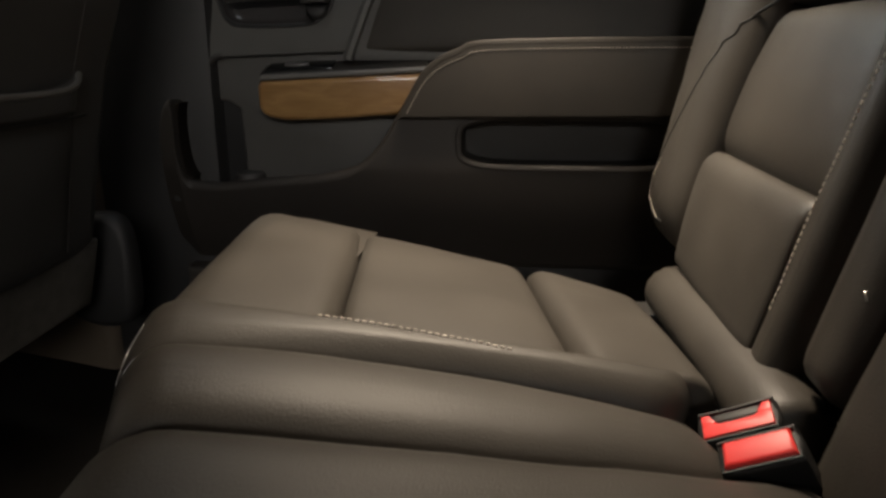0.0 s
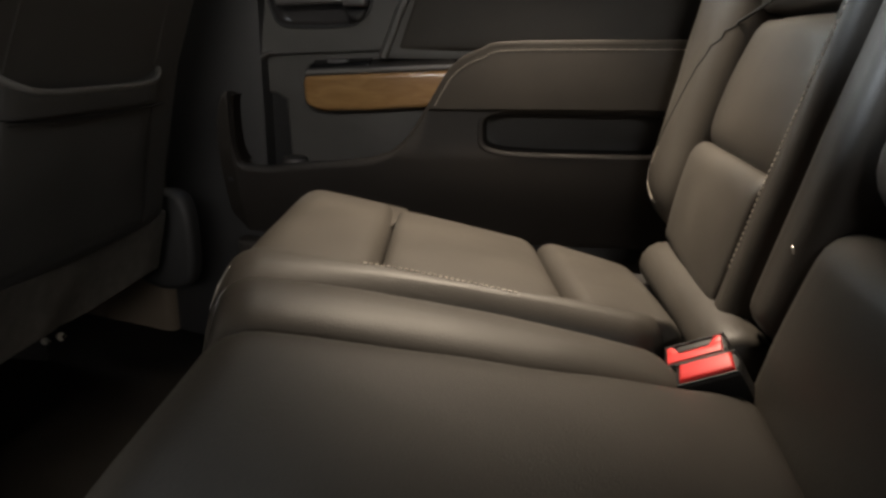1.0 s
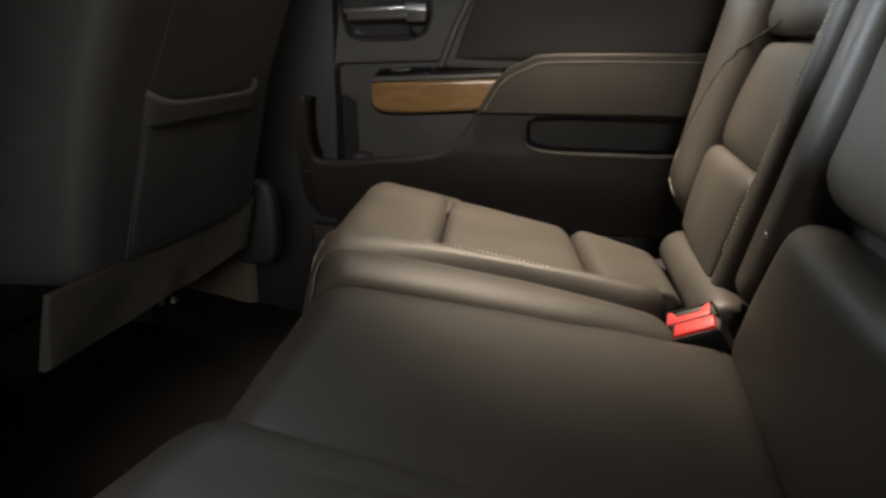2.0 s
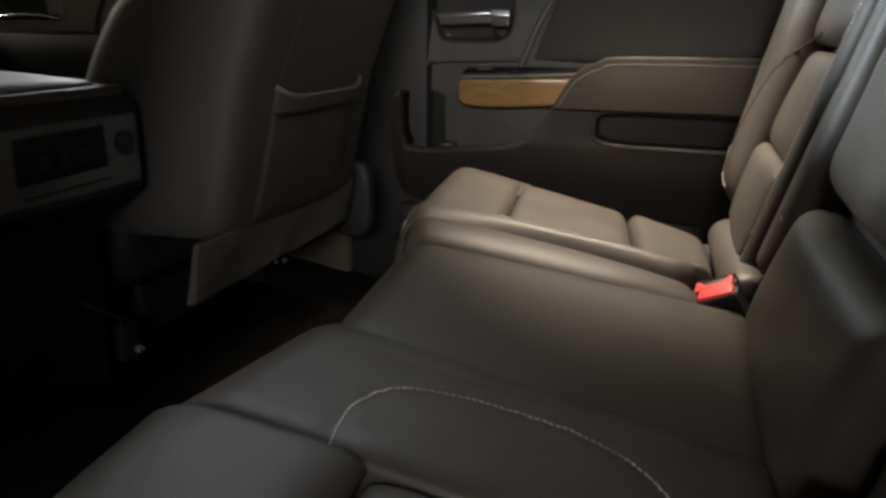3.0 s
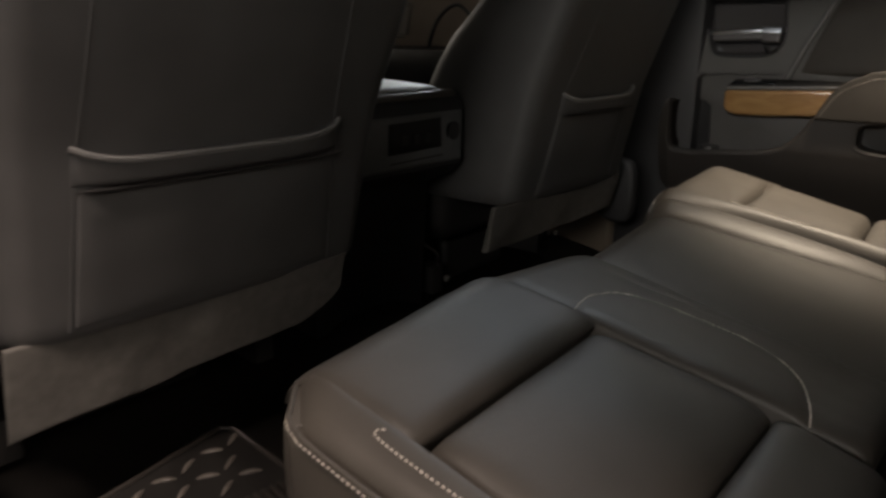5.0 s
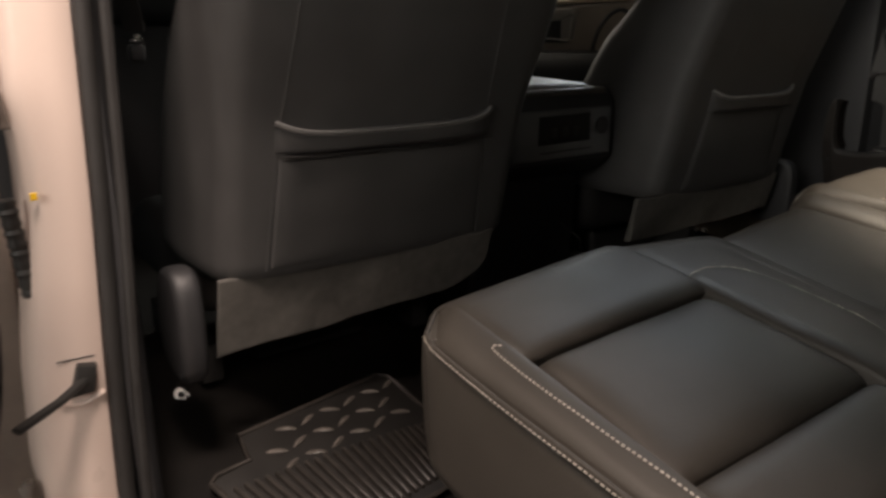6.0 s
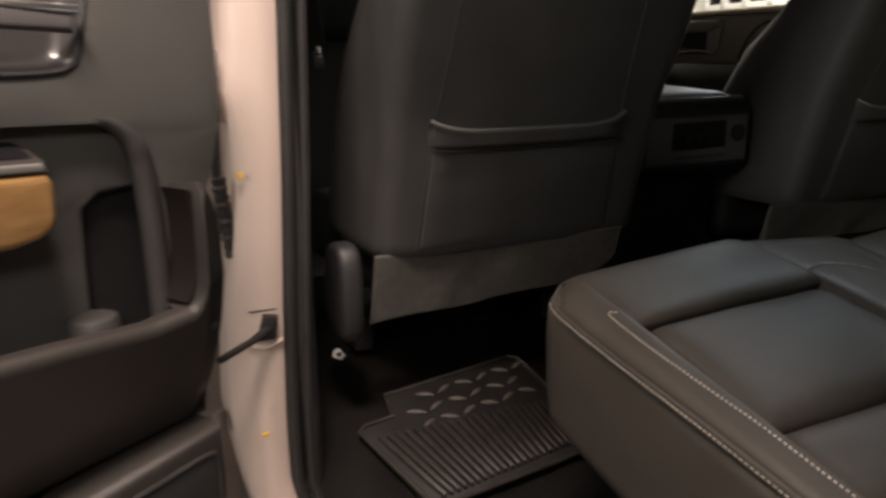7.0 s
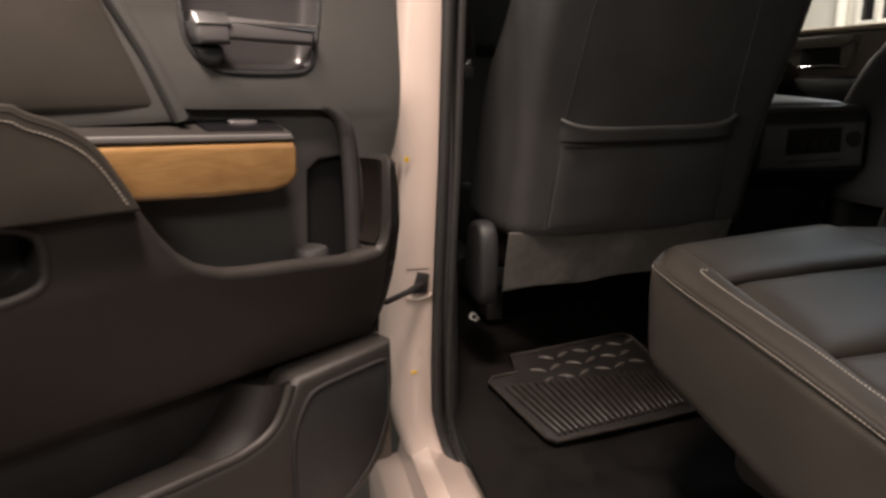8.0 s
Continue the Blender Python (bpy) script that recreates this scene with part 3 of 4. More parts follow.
        sw.append((0.058 + 0.019 * math.cos(a), s * (-0.018 + 0.008 * math.sin(a))))
    part("window_switch", prism(sw, 2, 0.610, 0.6155, 0.002, 3), HANDLEGREY, d, "oval window switch")
    part("switch_light", disc((0.072, -s * 0.026, 0.611), (0, 0, 1), 0.0035, 0.003, 12, 0.001), CHROME, d, "bright switch mark")
    # the band climbs towards the rear, and the shelf rises away from the cabin
    for o in d.children:
        k = o.name.split(".")[0]
        if k in ("wood_trim", "silver_line", "switch_shelf", "switch_plate", "window_switch", "switch_light"):
            for v in o.data.vertices:
                v.co.z += 0.05 * v.co.x * min(1, max(0, (v.co.z - 0.54) / 0.06))
                if k not in ("wood_trim", "silver_line"):
                    v.co.z += 0.33 * max(0, 0.010 - s * v.co.y)
    # inner handle in its hollow cup
    bowl, rings = bmesh.new(), []
    mx, mz = 0.018, 0.757
    for k in range(9):
        a = k / 8 * math.pi / 2
        q = 1.02 - 0.20 * (1 - math.cos(a))
        rings.append([bowl.verts.new((mx + (x - mx) * q, -s * (0.0155 + 0.026 * math.sin(a)), mz + (z - mz) * q)) for x, z in cup])
    for a, b in zip(rings, rings[1:]):
        for i in range(len(a)):
            j = (i + 1) % len(a)
            bowl.faces.new((a[i], a[j], b[j], b[i]))
    bowl.faces.new(rings[-1])
    bmesh.ops.recalc_face_normals(bowl, faces=bowl.faces[:])
    bmesh.ops.solidify(bowl, geom=bowl.faces[:], thickness=0.002)
    part("handle_cup", bowl, CUPGREY, d, "glossy dark grey handle cup")
    part("cup_rim", tube([Vector((mx + (x - mx) * 0.985, -s * 0.0125, mz + (z - mz) * 0.985)) for x, z in cup], 0.0032, 8, closed=True), PLASTIC, d)
    h = pl("handle", [(0.072, 0.719), (-0.046, 0.714), (-0.053, 0.733), (0.072, 0.740)], -0.012, 0.006, HANDLEGREY, "satin grey door handle", 0.006, 3)
    pl("handle_end", [(0.070, 0.713), (0.107, 0.713), (0.111, 0.722), (0.110, 0.737), (0.067, 0.737)], -0.030, 0.008, HANDLEGREY, "", 0.006, 3, parent=h)
    pl("chrome_edge", [(0.068, 0.737), (-0.053, 0.730), (-0.057, 0.738), (0.066, 0.745)], -0.012, 0.0085, SATINCHROME, "chrome handle edge", 0.003, 3, parent=h)
    pl("chrome_block", [(0.066, 0.734), (0.110, 0.734), (0.107, 0.749), (0.064, 0.749)], -0.030, 0.0105, SATINCHROME, "bright chrome handle end", 0.003, 3, parent=h)
    for o in h.children:
        if o.name.split(".")[0] in ("chrome_edge", "chrome_block"):
            for v in o.data.vertices:
                v.co.y -= s * 0.85 * max(0, v.co.z - 0.735) * (1 if s * v.co.y > -0.008 else 0)
    pl("lock_knob", [(0.074, 0.7105), (0.108, 0.7105), (0.107, 0.698), (0.098, 0.689), (0.084, 0.689), (0.076, 0.697)], -0.036, -0.002, PLASTIC, "dark rounded lock lobe", 0.008, 3)
    # map pocket and speaker at the bottom
    pl("map_pocket", [(-0.127, 0.25), (-0.121, 0.19), (-0.106, 0.144), (-0.067, 0.108), (-0.01, 0.083), (0.06, 0.066), (0.86, 0.05), (0.86, 0.224), (0.30, 0.231), (0.20, 0.232), (0.142, 0.233), (0.120, 0.2345), (0.096, 0.240), (0.078, 0.249), (0.066, 0.260), (0.054, 0.280), (0.044, 0.299), (0.034, 0.306), (-0.126, 0.313)], -0.030, 0.034, DOORBLACK, "black map pocket front", 0.012, 3)
    pl("pocket_back", [(-0.10, 0.15), (0.84, 0.15), (0.84, 0.315), (-0.10, 0.315)], -0.0395, -0.037, RUBBER, "", 0.0005)
    sp = [(-0.108, 0.20), (-0.113, 0.24), (-0.112, 0.278), (-0.103, 0.289), (-0.05, 0.288), (0.010, 0.284), (0.030, 0.270), (0.046, 0.240), (0.052, 0.20), (0.050, 0.12), (0.038, 0.096), (0.0, 0.098), (-0.045, 0.118), (-0.082, 0.150)]
    sp = [(p.x, p.y) for p in smooth_line([(*q, 0) for q in sp], 3, True)]
    pl("speaker_grille", sp, 0.030, 0.0355, PLASTIC, "black fine speaker grille", 0.002, 2)
    part("grille_groove", tube([Vector((x, s * 0.0345, z)) for x, z in sp], 0.0028, 6, closed=True), RUBBER, d)
    # curved end wall inside the pocket
    bm, wall = bmesh.new(), []
    for k in range(17):
        z = 0.304 - 0.15 * k / 16
        u0 = float(np.interp(z, [0.15, 0.225, 0.232, 0.240, 0.250, 0.262, 0.280, 0.31], [0.17, 0.145, 0.116, 0.096, 0.080, 0.070, 0.058, 0.042]))
        col = []
        for j in range(13):
            a = j / 12 * math.pi / 2
            col.append(bm.verts.new((u0 + 0.050 * math.sin(a), s * (0.026 - 0.061 * (1 - math.cos(a))), z)))
        wall.append(col)
    for a, b in zip(wall, wall[1:]):
        for j in range(12):
            bm.faces.new((a[j], a[j + 1], b[j + 1], b[j]))
    bmesh.ops.solidify(bm, geom=bm.faces[:], thickness=0.003)
    part("pocket_end", bm, DOORBLACK, d, "smooth curved end of the map pocket")
    rim = smooth_line([(0.86, 0.222, 0), (0.30, 0.229, 0), (0.142, 0.231, 0), (0.120, 0.2325, 0), (0.096, 0.238, 0), (0.078, 0.247, 0), (0.066, 0.258, 0), (0.054, 0.278, 0), (0.045, 0.299, 0)], 4)
    part("pocket_rim", tube([Vector((v.x, s * 0.026, v.y)) for v in rim], 0.007, 10), DOORBLACK, d)
    # the upper trim leans outwards towards the window
    for o in d.children_recursive:
        if o.name.split(".")[0] in ("upper_panel", "upper_insert", "insert_piping", "handle_cup", "cup_rim", "handle", "handle_end", "chrome_edge", "chrome_block", "lock_knob"):
            for v in o.data.vertices:
                q = min(max(v.co.z - 0.60, 0), 0.10)
                v.co.y -= s * (1.2 * q * q + 0.24 * max(0, v.co.z - 0.70))
    return d


th = radians(57)
near_m = Matrix.Translation((-0.086, -0.943, 0.0)) @ Matrix.Rotation(-th, 4, "Z")
rear_door(near_m, 1, "open rear door with wood trim and black leather armrest")
rear_door(Matrix.Translation((-0.289, 1.067, -0.022)), -1, "closed rear door with wood trim and grey panels")

def far_window():
    w = thing("window_1", "dark side window above the far rear door", "window", kind="structure")
    part("pane", box(-0.45, 0.42, 1.125, 1.130, 0.80, 1.22, 0), GLASS, w).visible_shadow = False
    part("window_frame", box(-0.50, 0.45, 1.09, 1.12, 0.79, 0.815, 0.006), RUBBER, w)


far_window()


# ---- front seats ----
def back_x(z):
    """x of the back of a front seat's backrest at height z."""
    return float(np.interp(z, [0.20, 0.38, 0.60, 0.80, 1.08], [-0.484, -0.447, -0.397, -0.319, -0.195]))


def lean(bm):
    for v in bm.verts:
        v.co.x += back_x(v.co.z) + 0.400
    return bm


def backrest(hw, flare):
    """The upholstered backrest: level outlines with rounded corners, from its lower edge to its shoulders. flare: how its +y side spreads upwards."""
    zs = [0.372, 0.376, 0.384] + list(np.linspace(0.40, 0.98, 24)) + [1.0, 1.02, 1.035, 1.046, 1.052]
    bm, rows = bmesh.new(), []
    for z in zs:
        top = max(0.0, (z - 0.96) / 0.095)
        low = max(0.0, (0.384 - z) / 0.012)
        inset = 0.045 * (1 - math.sqrt(max(0, 1 - top * top))) + 0.006 * low
        h = float(np.interp(z, [0.37, 0.60, 0.80, 0.96], [hw + 0.004, hw, hw - 0.006, hw - 0.020])) - inset
        x1 = back_x(z) - inset * 0.8
        x0 = float(np.interp(z, [0.37, 0.47, 0.60, 0.65, 0.70, 0.74, 0.79, 1.05], [-0.775, -0.757, -0.700, -0.673, -0.640, -0.598, -0.548, -0.415])) + inset * 0.8
        rb, rf = 0.038, 0.055
        row = []

        def corner(cx, cy, r, a0):
            for k in range(7):
                a = a0 + math.pi / 2 * k / 6
                row.append(bm.verts.new((cx + r * math.cos(a), cy + r * math.sin(a), z)))
        for k in range(1, 8):
            q = -1 + 2 * k / 8
            row.append(bm.verts.new((x1 + 0.006 * (1 - q * q), q * (h - rb), z)))
        corner(x1 - rb, h - rb, rb, 0)
        for k in range(1, 5):
            q = k / 5
            row.append(bm.verts.new((x1 - rb + (x0 + rf - x1 + rb) * q, h + 0.010 * math.sin(math.pi * q), z)))
        corner(x0 + rf, h - rf, rf, math.pi / 2)
        for k in range(1, 6):
            q = 1 - 2 * k / 6
            row.append(bm.verts.new((x0 + 0.05 * (1 - q * q), q * (h - rf), z)))
        corner(x0 + rf, -h + rf, rf, math.pi)
        for k in range(1, 5):
            q = 1 - k / 5
            row.append(bm.verts.new((x1 - rb + (x0 + rf - x1 + rb) * q, -h - 0.010 * math.sin(math.pi * q), z)))
        corner(x1 - rb, -h + rb, rb, -math.pi / 2)
        rows.append(row)
    n = len(rows[0])
    for a, b in zip(rows, rows[1:]):
        for i in range(n):
            bm.faces.new((a[i], a[(i + 1) % n], b[(i + 1) % n], b[i]))
    bm.faces.new(rows[0][::-1])
    bm.faces.new(rows[-1])
    for v in bm.verts:
        side = min(1, max(0, (v.co.y - hw + 0.13) / 0.11))
        v.co.y += flare * side * float(np.interp(v.co.z, [0.37, 0.55, 0.64, 0.72, 0.80, 1.05], [0.006, 0.014, 0.022, 0.032, 0.035, 0.038]))
    return bm


def front_seat(label, s, hw, pw, skirt_out, skirt_in):
    """A front seat seen from behind, its middle at y 0. s: 1 with its door at -y. hw, pw: half widths of backrest and pocket."""
    f = thing("front_seat", label, "seat", "front seats")
    part("backrest", backrest(hw, max(0, s)), CLOTHBACK, f, "dark grey vinyl backrest with rounded sides")
    for sgn in (-1, 1):
        line = [Vector((-0.4095, sgn * (hw - y), z)) for y, z in ((0.020, 0.384), (0.021, 0.60), (0.026, 0.80), (0.044, 0.98))]
        part("side_seam", lean(tube(smooth_line(line, 6), 0.0022, 8)), CLOTHBACK, f)
        inner = [Vector((-0.3975, sgn * (pw + y), z)) for y, z in ((0.008, 0.384), (-0.004, 0.56), (-0.012, 0.64), (-0.024, 0.80), (-0.040, 0.99))]
        part("panel_seam", lean(tube(smooth_line(inner, 6), 0.0013, 8)), CLOTHBACK, f)
    # map pocket: a lower panel and its turned upper band with raised ends
    low = pad([(-0.396, -pw - 0.004, 0.384), (-0.396, pw + 0.004, 0.384), (-0.396, pw - 0.006, 0.566), (-0.396, -pw + 0.006, 0.566)], (1, 0, 0), 0.006, 0.010, 0.008)
    part("pocket", lean(low), CLOTHBACK, f, "black map pocket")
    top = [(y * pw, 0.600 - 0.018 * (1 - abs(y) ** 6)) for y in np.linspace(-1, 1, 33)]
    bot = [(y * pw, 0.556 - 0.003 * (1 - abs(y) ** 4)) for y in np.linspace(1, -1, 15)]
    band = prism(top + bot, 0, -0.402, -0.378, 0.009, 4)
    for v in band.verts:
        if v.co.x > -0.401:
            v.co.x -= (v.co.x + 0.402) * min(1, abs(v.co.y) / pw) ** 8 * 0.8
    part("pocket_band", lean(band), CLOTHBACK, f, "padded pocket edge")
    part("pocket_piping", lean(tube([Vector((-0.380 - 0.016 * min(1, abs(y) / pw) ** 8, y, z - 0.003)) for y, z in top], 0.0040, 10)), PIPING, f, "smooth grey pocket piping")
    part("pocket_seam", lean(tube([Vector((-0.3835, y, z - 0.004)) for y, z in bot], 0.0016, 6)), RUBBER, f)

    def fall(a, b):
        return 0.004 * math.sin(a * 15 + 1.5 * b) * b + 0.004 * math.sin(a * 5 + 1) + 0.003 * noise.noise(Vector((a * 9, b * 1.5, 2)))
    skirt = pad([(-0.402, skirt_in, 0.382), (-0.402, skirt_out, 0.382), (-0.402, skirt_out - 0.004, 0.256), (-0.402, skirt_in, 0.286)], (1, 0, 0), 0.004, 0.006, 0.0, 30, shape=fall)
    for v in skirt.verts:
        q = (v.co.y - skirt_out) / (skirt_in - skirt_out)
        d = max(0, (0.382 - v.co.z) / 0.12)
        v.co.z += d * (0.003 * math.sin(q * 14) + (0.048 * max(0, (q - 0.80) / 0.20) ** 2.5 if s == 1 else 0.03 * (1 - q)))
        v.co.y -= (skirt_in - skirt_out) * (0.03 if s == 1 else -0.01) * d * max(0, (q - 0.7) / 0.3)
    part("skirt", lean(skirt), SKIRT, f, "loose grey felt skirt")
    part("recliner_cover", prism([(p.x, p.y) for p in smooth_line([(-0.50, 0.24, 0), (-0.440, 0.25, 0), (-0.430, 0.33, 0), (-0.440, 0.392, 0), (-0.48, 0.405, 0), (-0.53, 0.38, 0), (-0.55, 0.28, 0)], 4, True)], 1, *sorted((-s * (hw + 0.068), -s * (hw + 0.030))), 0.012, 4), PLASTIC, f, "rounded black recliner cover")
    part("cushion", box(-1.06, -0.64, -hw + 0.01, hw - 0.01, 0.25, 0.40, 0.05, 4), RUBBER, f, "black seat cushion")
    for sgn in (-1, 1):
        part("rail", box(-0.98, -0.66, sgn * 0.215 - 0.02, sgn * 0.215 + 0.02, 0.13, 0.20, 0.006), RUBBER, f, "black steel seat rail")
    part("motor_box", box(-0.86, -0.72, -0.12, 0.12, 0.12, 0.23, 0.015, 3), RUBBER, f)

    def bolt(x, y, z, r):
        bm = bmesh.new()
        bmesh.ops.create_uvsphere(bm, u_segments=14, v_segments=8, radius=r)
        for v in bm.verts:
            v.co = Vector((x + 0.004, y, z)) + v.co * (0.8 if v.co.z > 0 else 1.0)
        b = part("bolt", bm, CHROME, f, "bright zinc bolt")
        part("washer", disc((x - 0.002, y, z - 0.001), (0.8, -0.3, 0.5), r * 1.5, 0.004, 16, 0.001), STEEL, b)
    for y, z, r in (((-0.304, 0.192, 0.0058), (-0.296, 0.185, 0.004)) if s == 1 else ((-0.004, 0.262, 0.003), (0.026, 0.256, 0.004), (-0.372, 0.246, 0.0042))):
        bolt(-0.532 if s == 1 else -0.500, y, z, r)
    if s == -1:
        part("seat_cable", tube(smooth_line([(-0.500, -0.458, 0.348), (-0.500, -0.430, 0.325), (-0.500, -0.402, 0.304), (-0.520, -0.380, 0.28), (-0.56, -0.33, 0.25)], 5), 0.0014, 6), SOFTPLASTIC, f, "thin grey seat cable")
    return f


front_seat("dark grey front seat with a map pocket and grey skirt", 1, 0.252, 0.180, -0.256, 0.232).matrix_world = pose(0, -0.277, 0)
front_seat("dark grey front seat with a narrower map pocket", -1, 0.238, 0.148, 0.235, -0.292).matrix_world = pose(0, 0.632, 0)


def front_belt():
    """The near front belt, hanging by the pillar with its tongue."""
    b = thing("seat_belt", "black front seat belt hanging with a bright tongue", "belt")
    bm = bmesh.new()
    a, z = Vector((-0.66, -0.615, 1.20)), Vector((-0.722, -0.540, 0.715))
    rows = []
    for k in range(9):
        p = a.lerp(z, k / 8) + Vector((0.006 * math.sin(k * 0.8), 0, 0))
        rows.append([bm.verts.new(p + Vector(q)) for q in ((0.018, 0.012, 0), (-0.018, -0.012, 0), (-0.018, -0.0105, 0.001), (0.018, 0.0135, 0.001))])
    for q, r in zip(rows, rows[1:]):
        for i in range(4):
            bm.faces.new((q[i], q[(i + 1) % 4], r[(i + 1) % 4], r[i]))
    bm.faces.new(rows[0][::-1])
    bm.faces.new(rows[-1])
    part("webbing", bm, RUBBER, b, "black belt webbing")
    part("tongue", box(-0.738, -0.708, -0.546, -0.534, 0.699, 0.703, 0.0015), CHROME, b, "bright steel belt tongue")
    part("tongue_loop", box(-0.722, -0.712, -0.540, -0.534, 0.705, 0.711, 0.002), STEEL, b)
    part("tongue_grip", box(-0.736, -0.712, -0.550, -0.528, 0.670, 0.696, 0.005), PLASTIC, b, "black plastic tongue grip")


front_belt()


# ---- centre console ----
def console():
    c = thing("center_console", "black centre console with a padded lid and sockets", "console")
    part("body", prism([(-0.565, 0.60), (-0.545, 0.575), (-0.548, 0.46), (-0.575, 0.435), (-0.64, 0.41), (-0.66, 0.12), (-1.20, 0.12), (-1.20, 0.52), (-0.95, 0.60)], 1, 0.062, 0.368, 0.016, 3), PLASTIC, c, "black plastic console body")
    part("lid", pad([(-0.95, 0.075, 0.618), (-0.562, 0.085, 0.612), (-0.562, 0.325, 0.608), (-0.95, 0.340, 0.618)], (0, 0, 1), 0.022, 0.030, 0.012), LIDVINYL, c, "dark grey vinyl console lid")
    part("lid_base", box(-0.95, -0.556, 0.078, 0.352, 0.588, 0.604, 0.007, 3), LIDVINYL, c)
    part("lid_lip", box(-0.60, -0.552, 0.09, 0.340, 0.572, 0.586, 0.005), SOFTPLASTIC, c)
    part("rear_panel", prism([(0.075, 0.468), (0.352, 0.468), (0.350, 0.566), (0.085, 0.566)], 0, -0.552, -0.541, 0.006, 3), CONSOLEGREY, c, "dark grey console rear panel")
    so = part("socket_panel", prism([(0.143, 0.498), (0.287, 0.500), (0.285, 0.556), (0.145, 0.554)], 0, -0.543, -0.5385, 0.003), BUCKLEBLACK, c, "black socket panel")
    for y in (0.175, 0.205, 0.235):
        part("socket", prism([(y, 0.512), (y + 0.016, 0.512), (y + 0.016, 0.530), (y, 0.530)], 0, -0.5395, -0.537, 0.001), RUBBER, so)
    part("power_socket", disc((-0.541, 0.318, 0.528), (1, 0, 0), 0.016, 0.006), PLASTIC, c, "round power socket cap")
    part("trim_line", tube([Vector((-0.540, 0.15, 0.482)), Vector((-0.540, 0.29, 0.484))], 0.0015, 6), RUBBER, c)
    return c


console()


# ---- rear bench ----
UPZ, UPX = (0.21, 0, 1), (-1, 0, 0.28)


def bx(z, out=0.0):
    return 0.308 + 0.28 * (z - 0.43) - out


def bow(ob):
    """Bends the joint between the two cushions into its shallow arc."""
    for v in ob.data.vertices:
        x, y = v.co.x, v.co.y
        q = (x + 0.16) / 0.40
        if 0 < q < 1:
            v.co.y += 0.022 * math.sin(math.pi * q) * math.exp(-((y - 0.39 - 0.07 * q) / 0.035) ** 2)


def far_cushion(c):
    part("front_insert", pad([(-0.162, 0.450, 0.449), (-0.026, 0.466, 0.430), (-0.078, 0.830, 0.410), (-0.214, 0.812, 0.442)], UPZ, 0.02, 0.06, 0.006, rolls=(0.007, 0.022, 0.022, 0.038)), LEATHER, c)
    part("middle_insert", pad([(-0.025, 0.466, 0.431), (0.157, 0.484, 0.399), (0.120, 0.834, 0.364), (-0.077, 0.828, 0.408)], UPZ, 0.02, 0.06, 0.006, rolls=(0.007, 0.026, 0.022, 0.012)), LEATHER, c)
    part("rear_insert", pad([(0.158, 0.484, 0.399), (0.262, 0.498, 0.380), (0.262, 0.815, 0.334), (0.121, 0.834, 0.370)], UPZ, 0.02, 0.06, 0.006, rolls=(0.008, 0.03, 0.022, 0.018)), LEATHER, c)
    bolster = part("inner_bolster", pad([(-0.148, 0.386, 0.446), (0.224, 0.460, 0.382), (0.248, 0.504, 0.386), (-0.162, 0.456, 0.456)], UPZ, 0.02, 0.10, 0.004, rolls=((0.040, 0.019), 0.030, 0.004, 0.032)), LEATHER, c)
    bow(bolster)
    part("outer_bolster", pad([(-0.190, 0.826, 0.396), (0.235, 0.838, 0.310), (0.235, 0.92, 0.300), (-0.150, 0.92, 0.375)], UPZ, 0.02, 0.10, 0.0, rolls=(0.012, 0.02, 0.03, 0.05)), LEATHER, c)
    front = part("front_panel", pad([(-0.145, 0.392, 0.435), (-0.188, 0.85, 0.425), (-0.120, 0.85, 0.22), (-0.085, 0.392, 0.22)], (-1, 0, 0.2), 0.02, 0.05, 0.012), LEATHER, c, "leather front panel")
    part("base", box(-0.06, 0.30, 0.41, 0.90, 0.14, 0.31, 0.02), RUBBER, c, "black seat base")
    line = smooth_line([(-0.040, 0.4655, 0.456), (0.03, 0.475, 0.440), (0.105, 0.4765, 0.428)], 20)
    tagged(part("stitching", stitches(drape(line, [bolster, *[o for o in c.children if "insert" in o.name]], 0.0005, True), UPZ, 0.0034, 0.0020, 0.0015), THREAD, c, "grey seam stitching"), kind="stuff")
    pip = drape(smooth_line([(-0.160, 0.428, 0.446), (-0.164, 0.412, 0.432), (-0.158, 0.402, 0.420), (-0.152, 0.396, 0.410)], 6), [bolster, front], 0.0002)
    part("piping", tube(pip, 0.0008, 8), PIPING, c, "grey front piping")
    return c


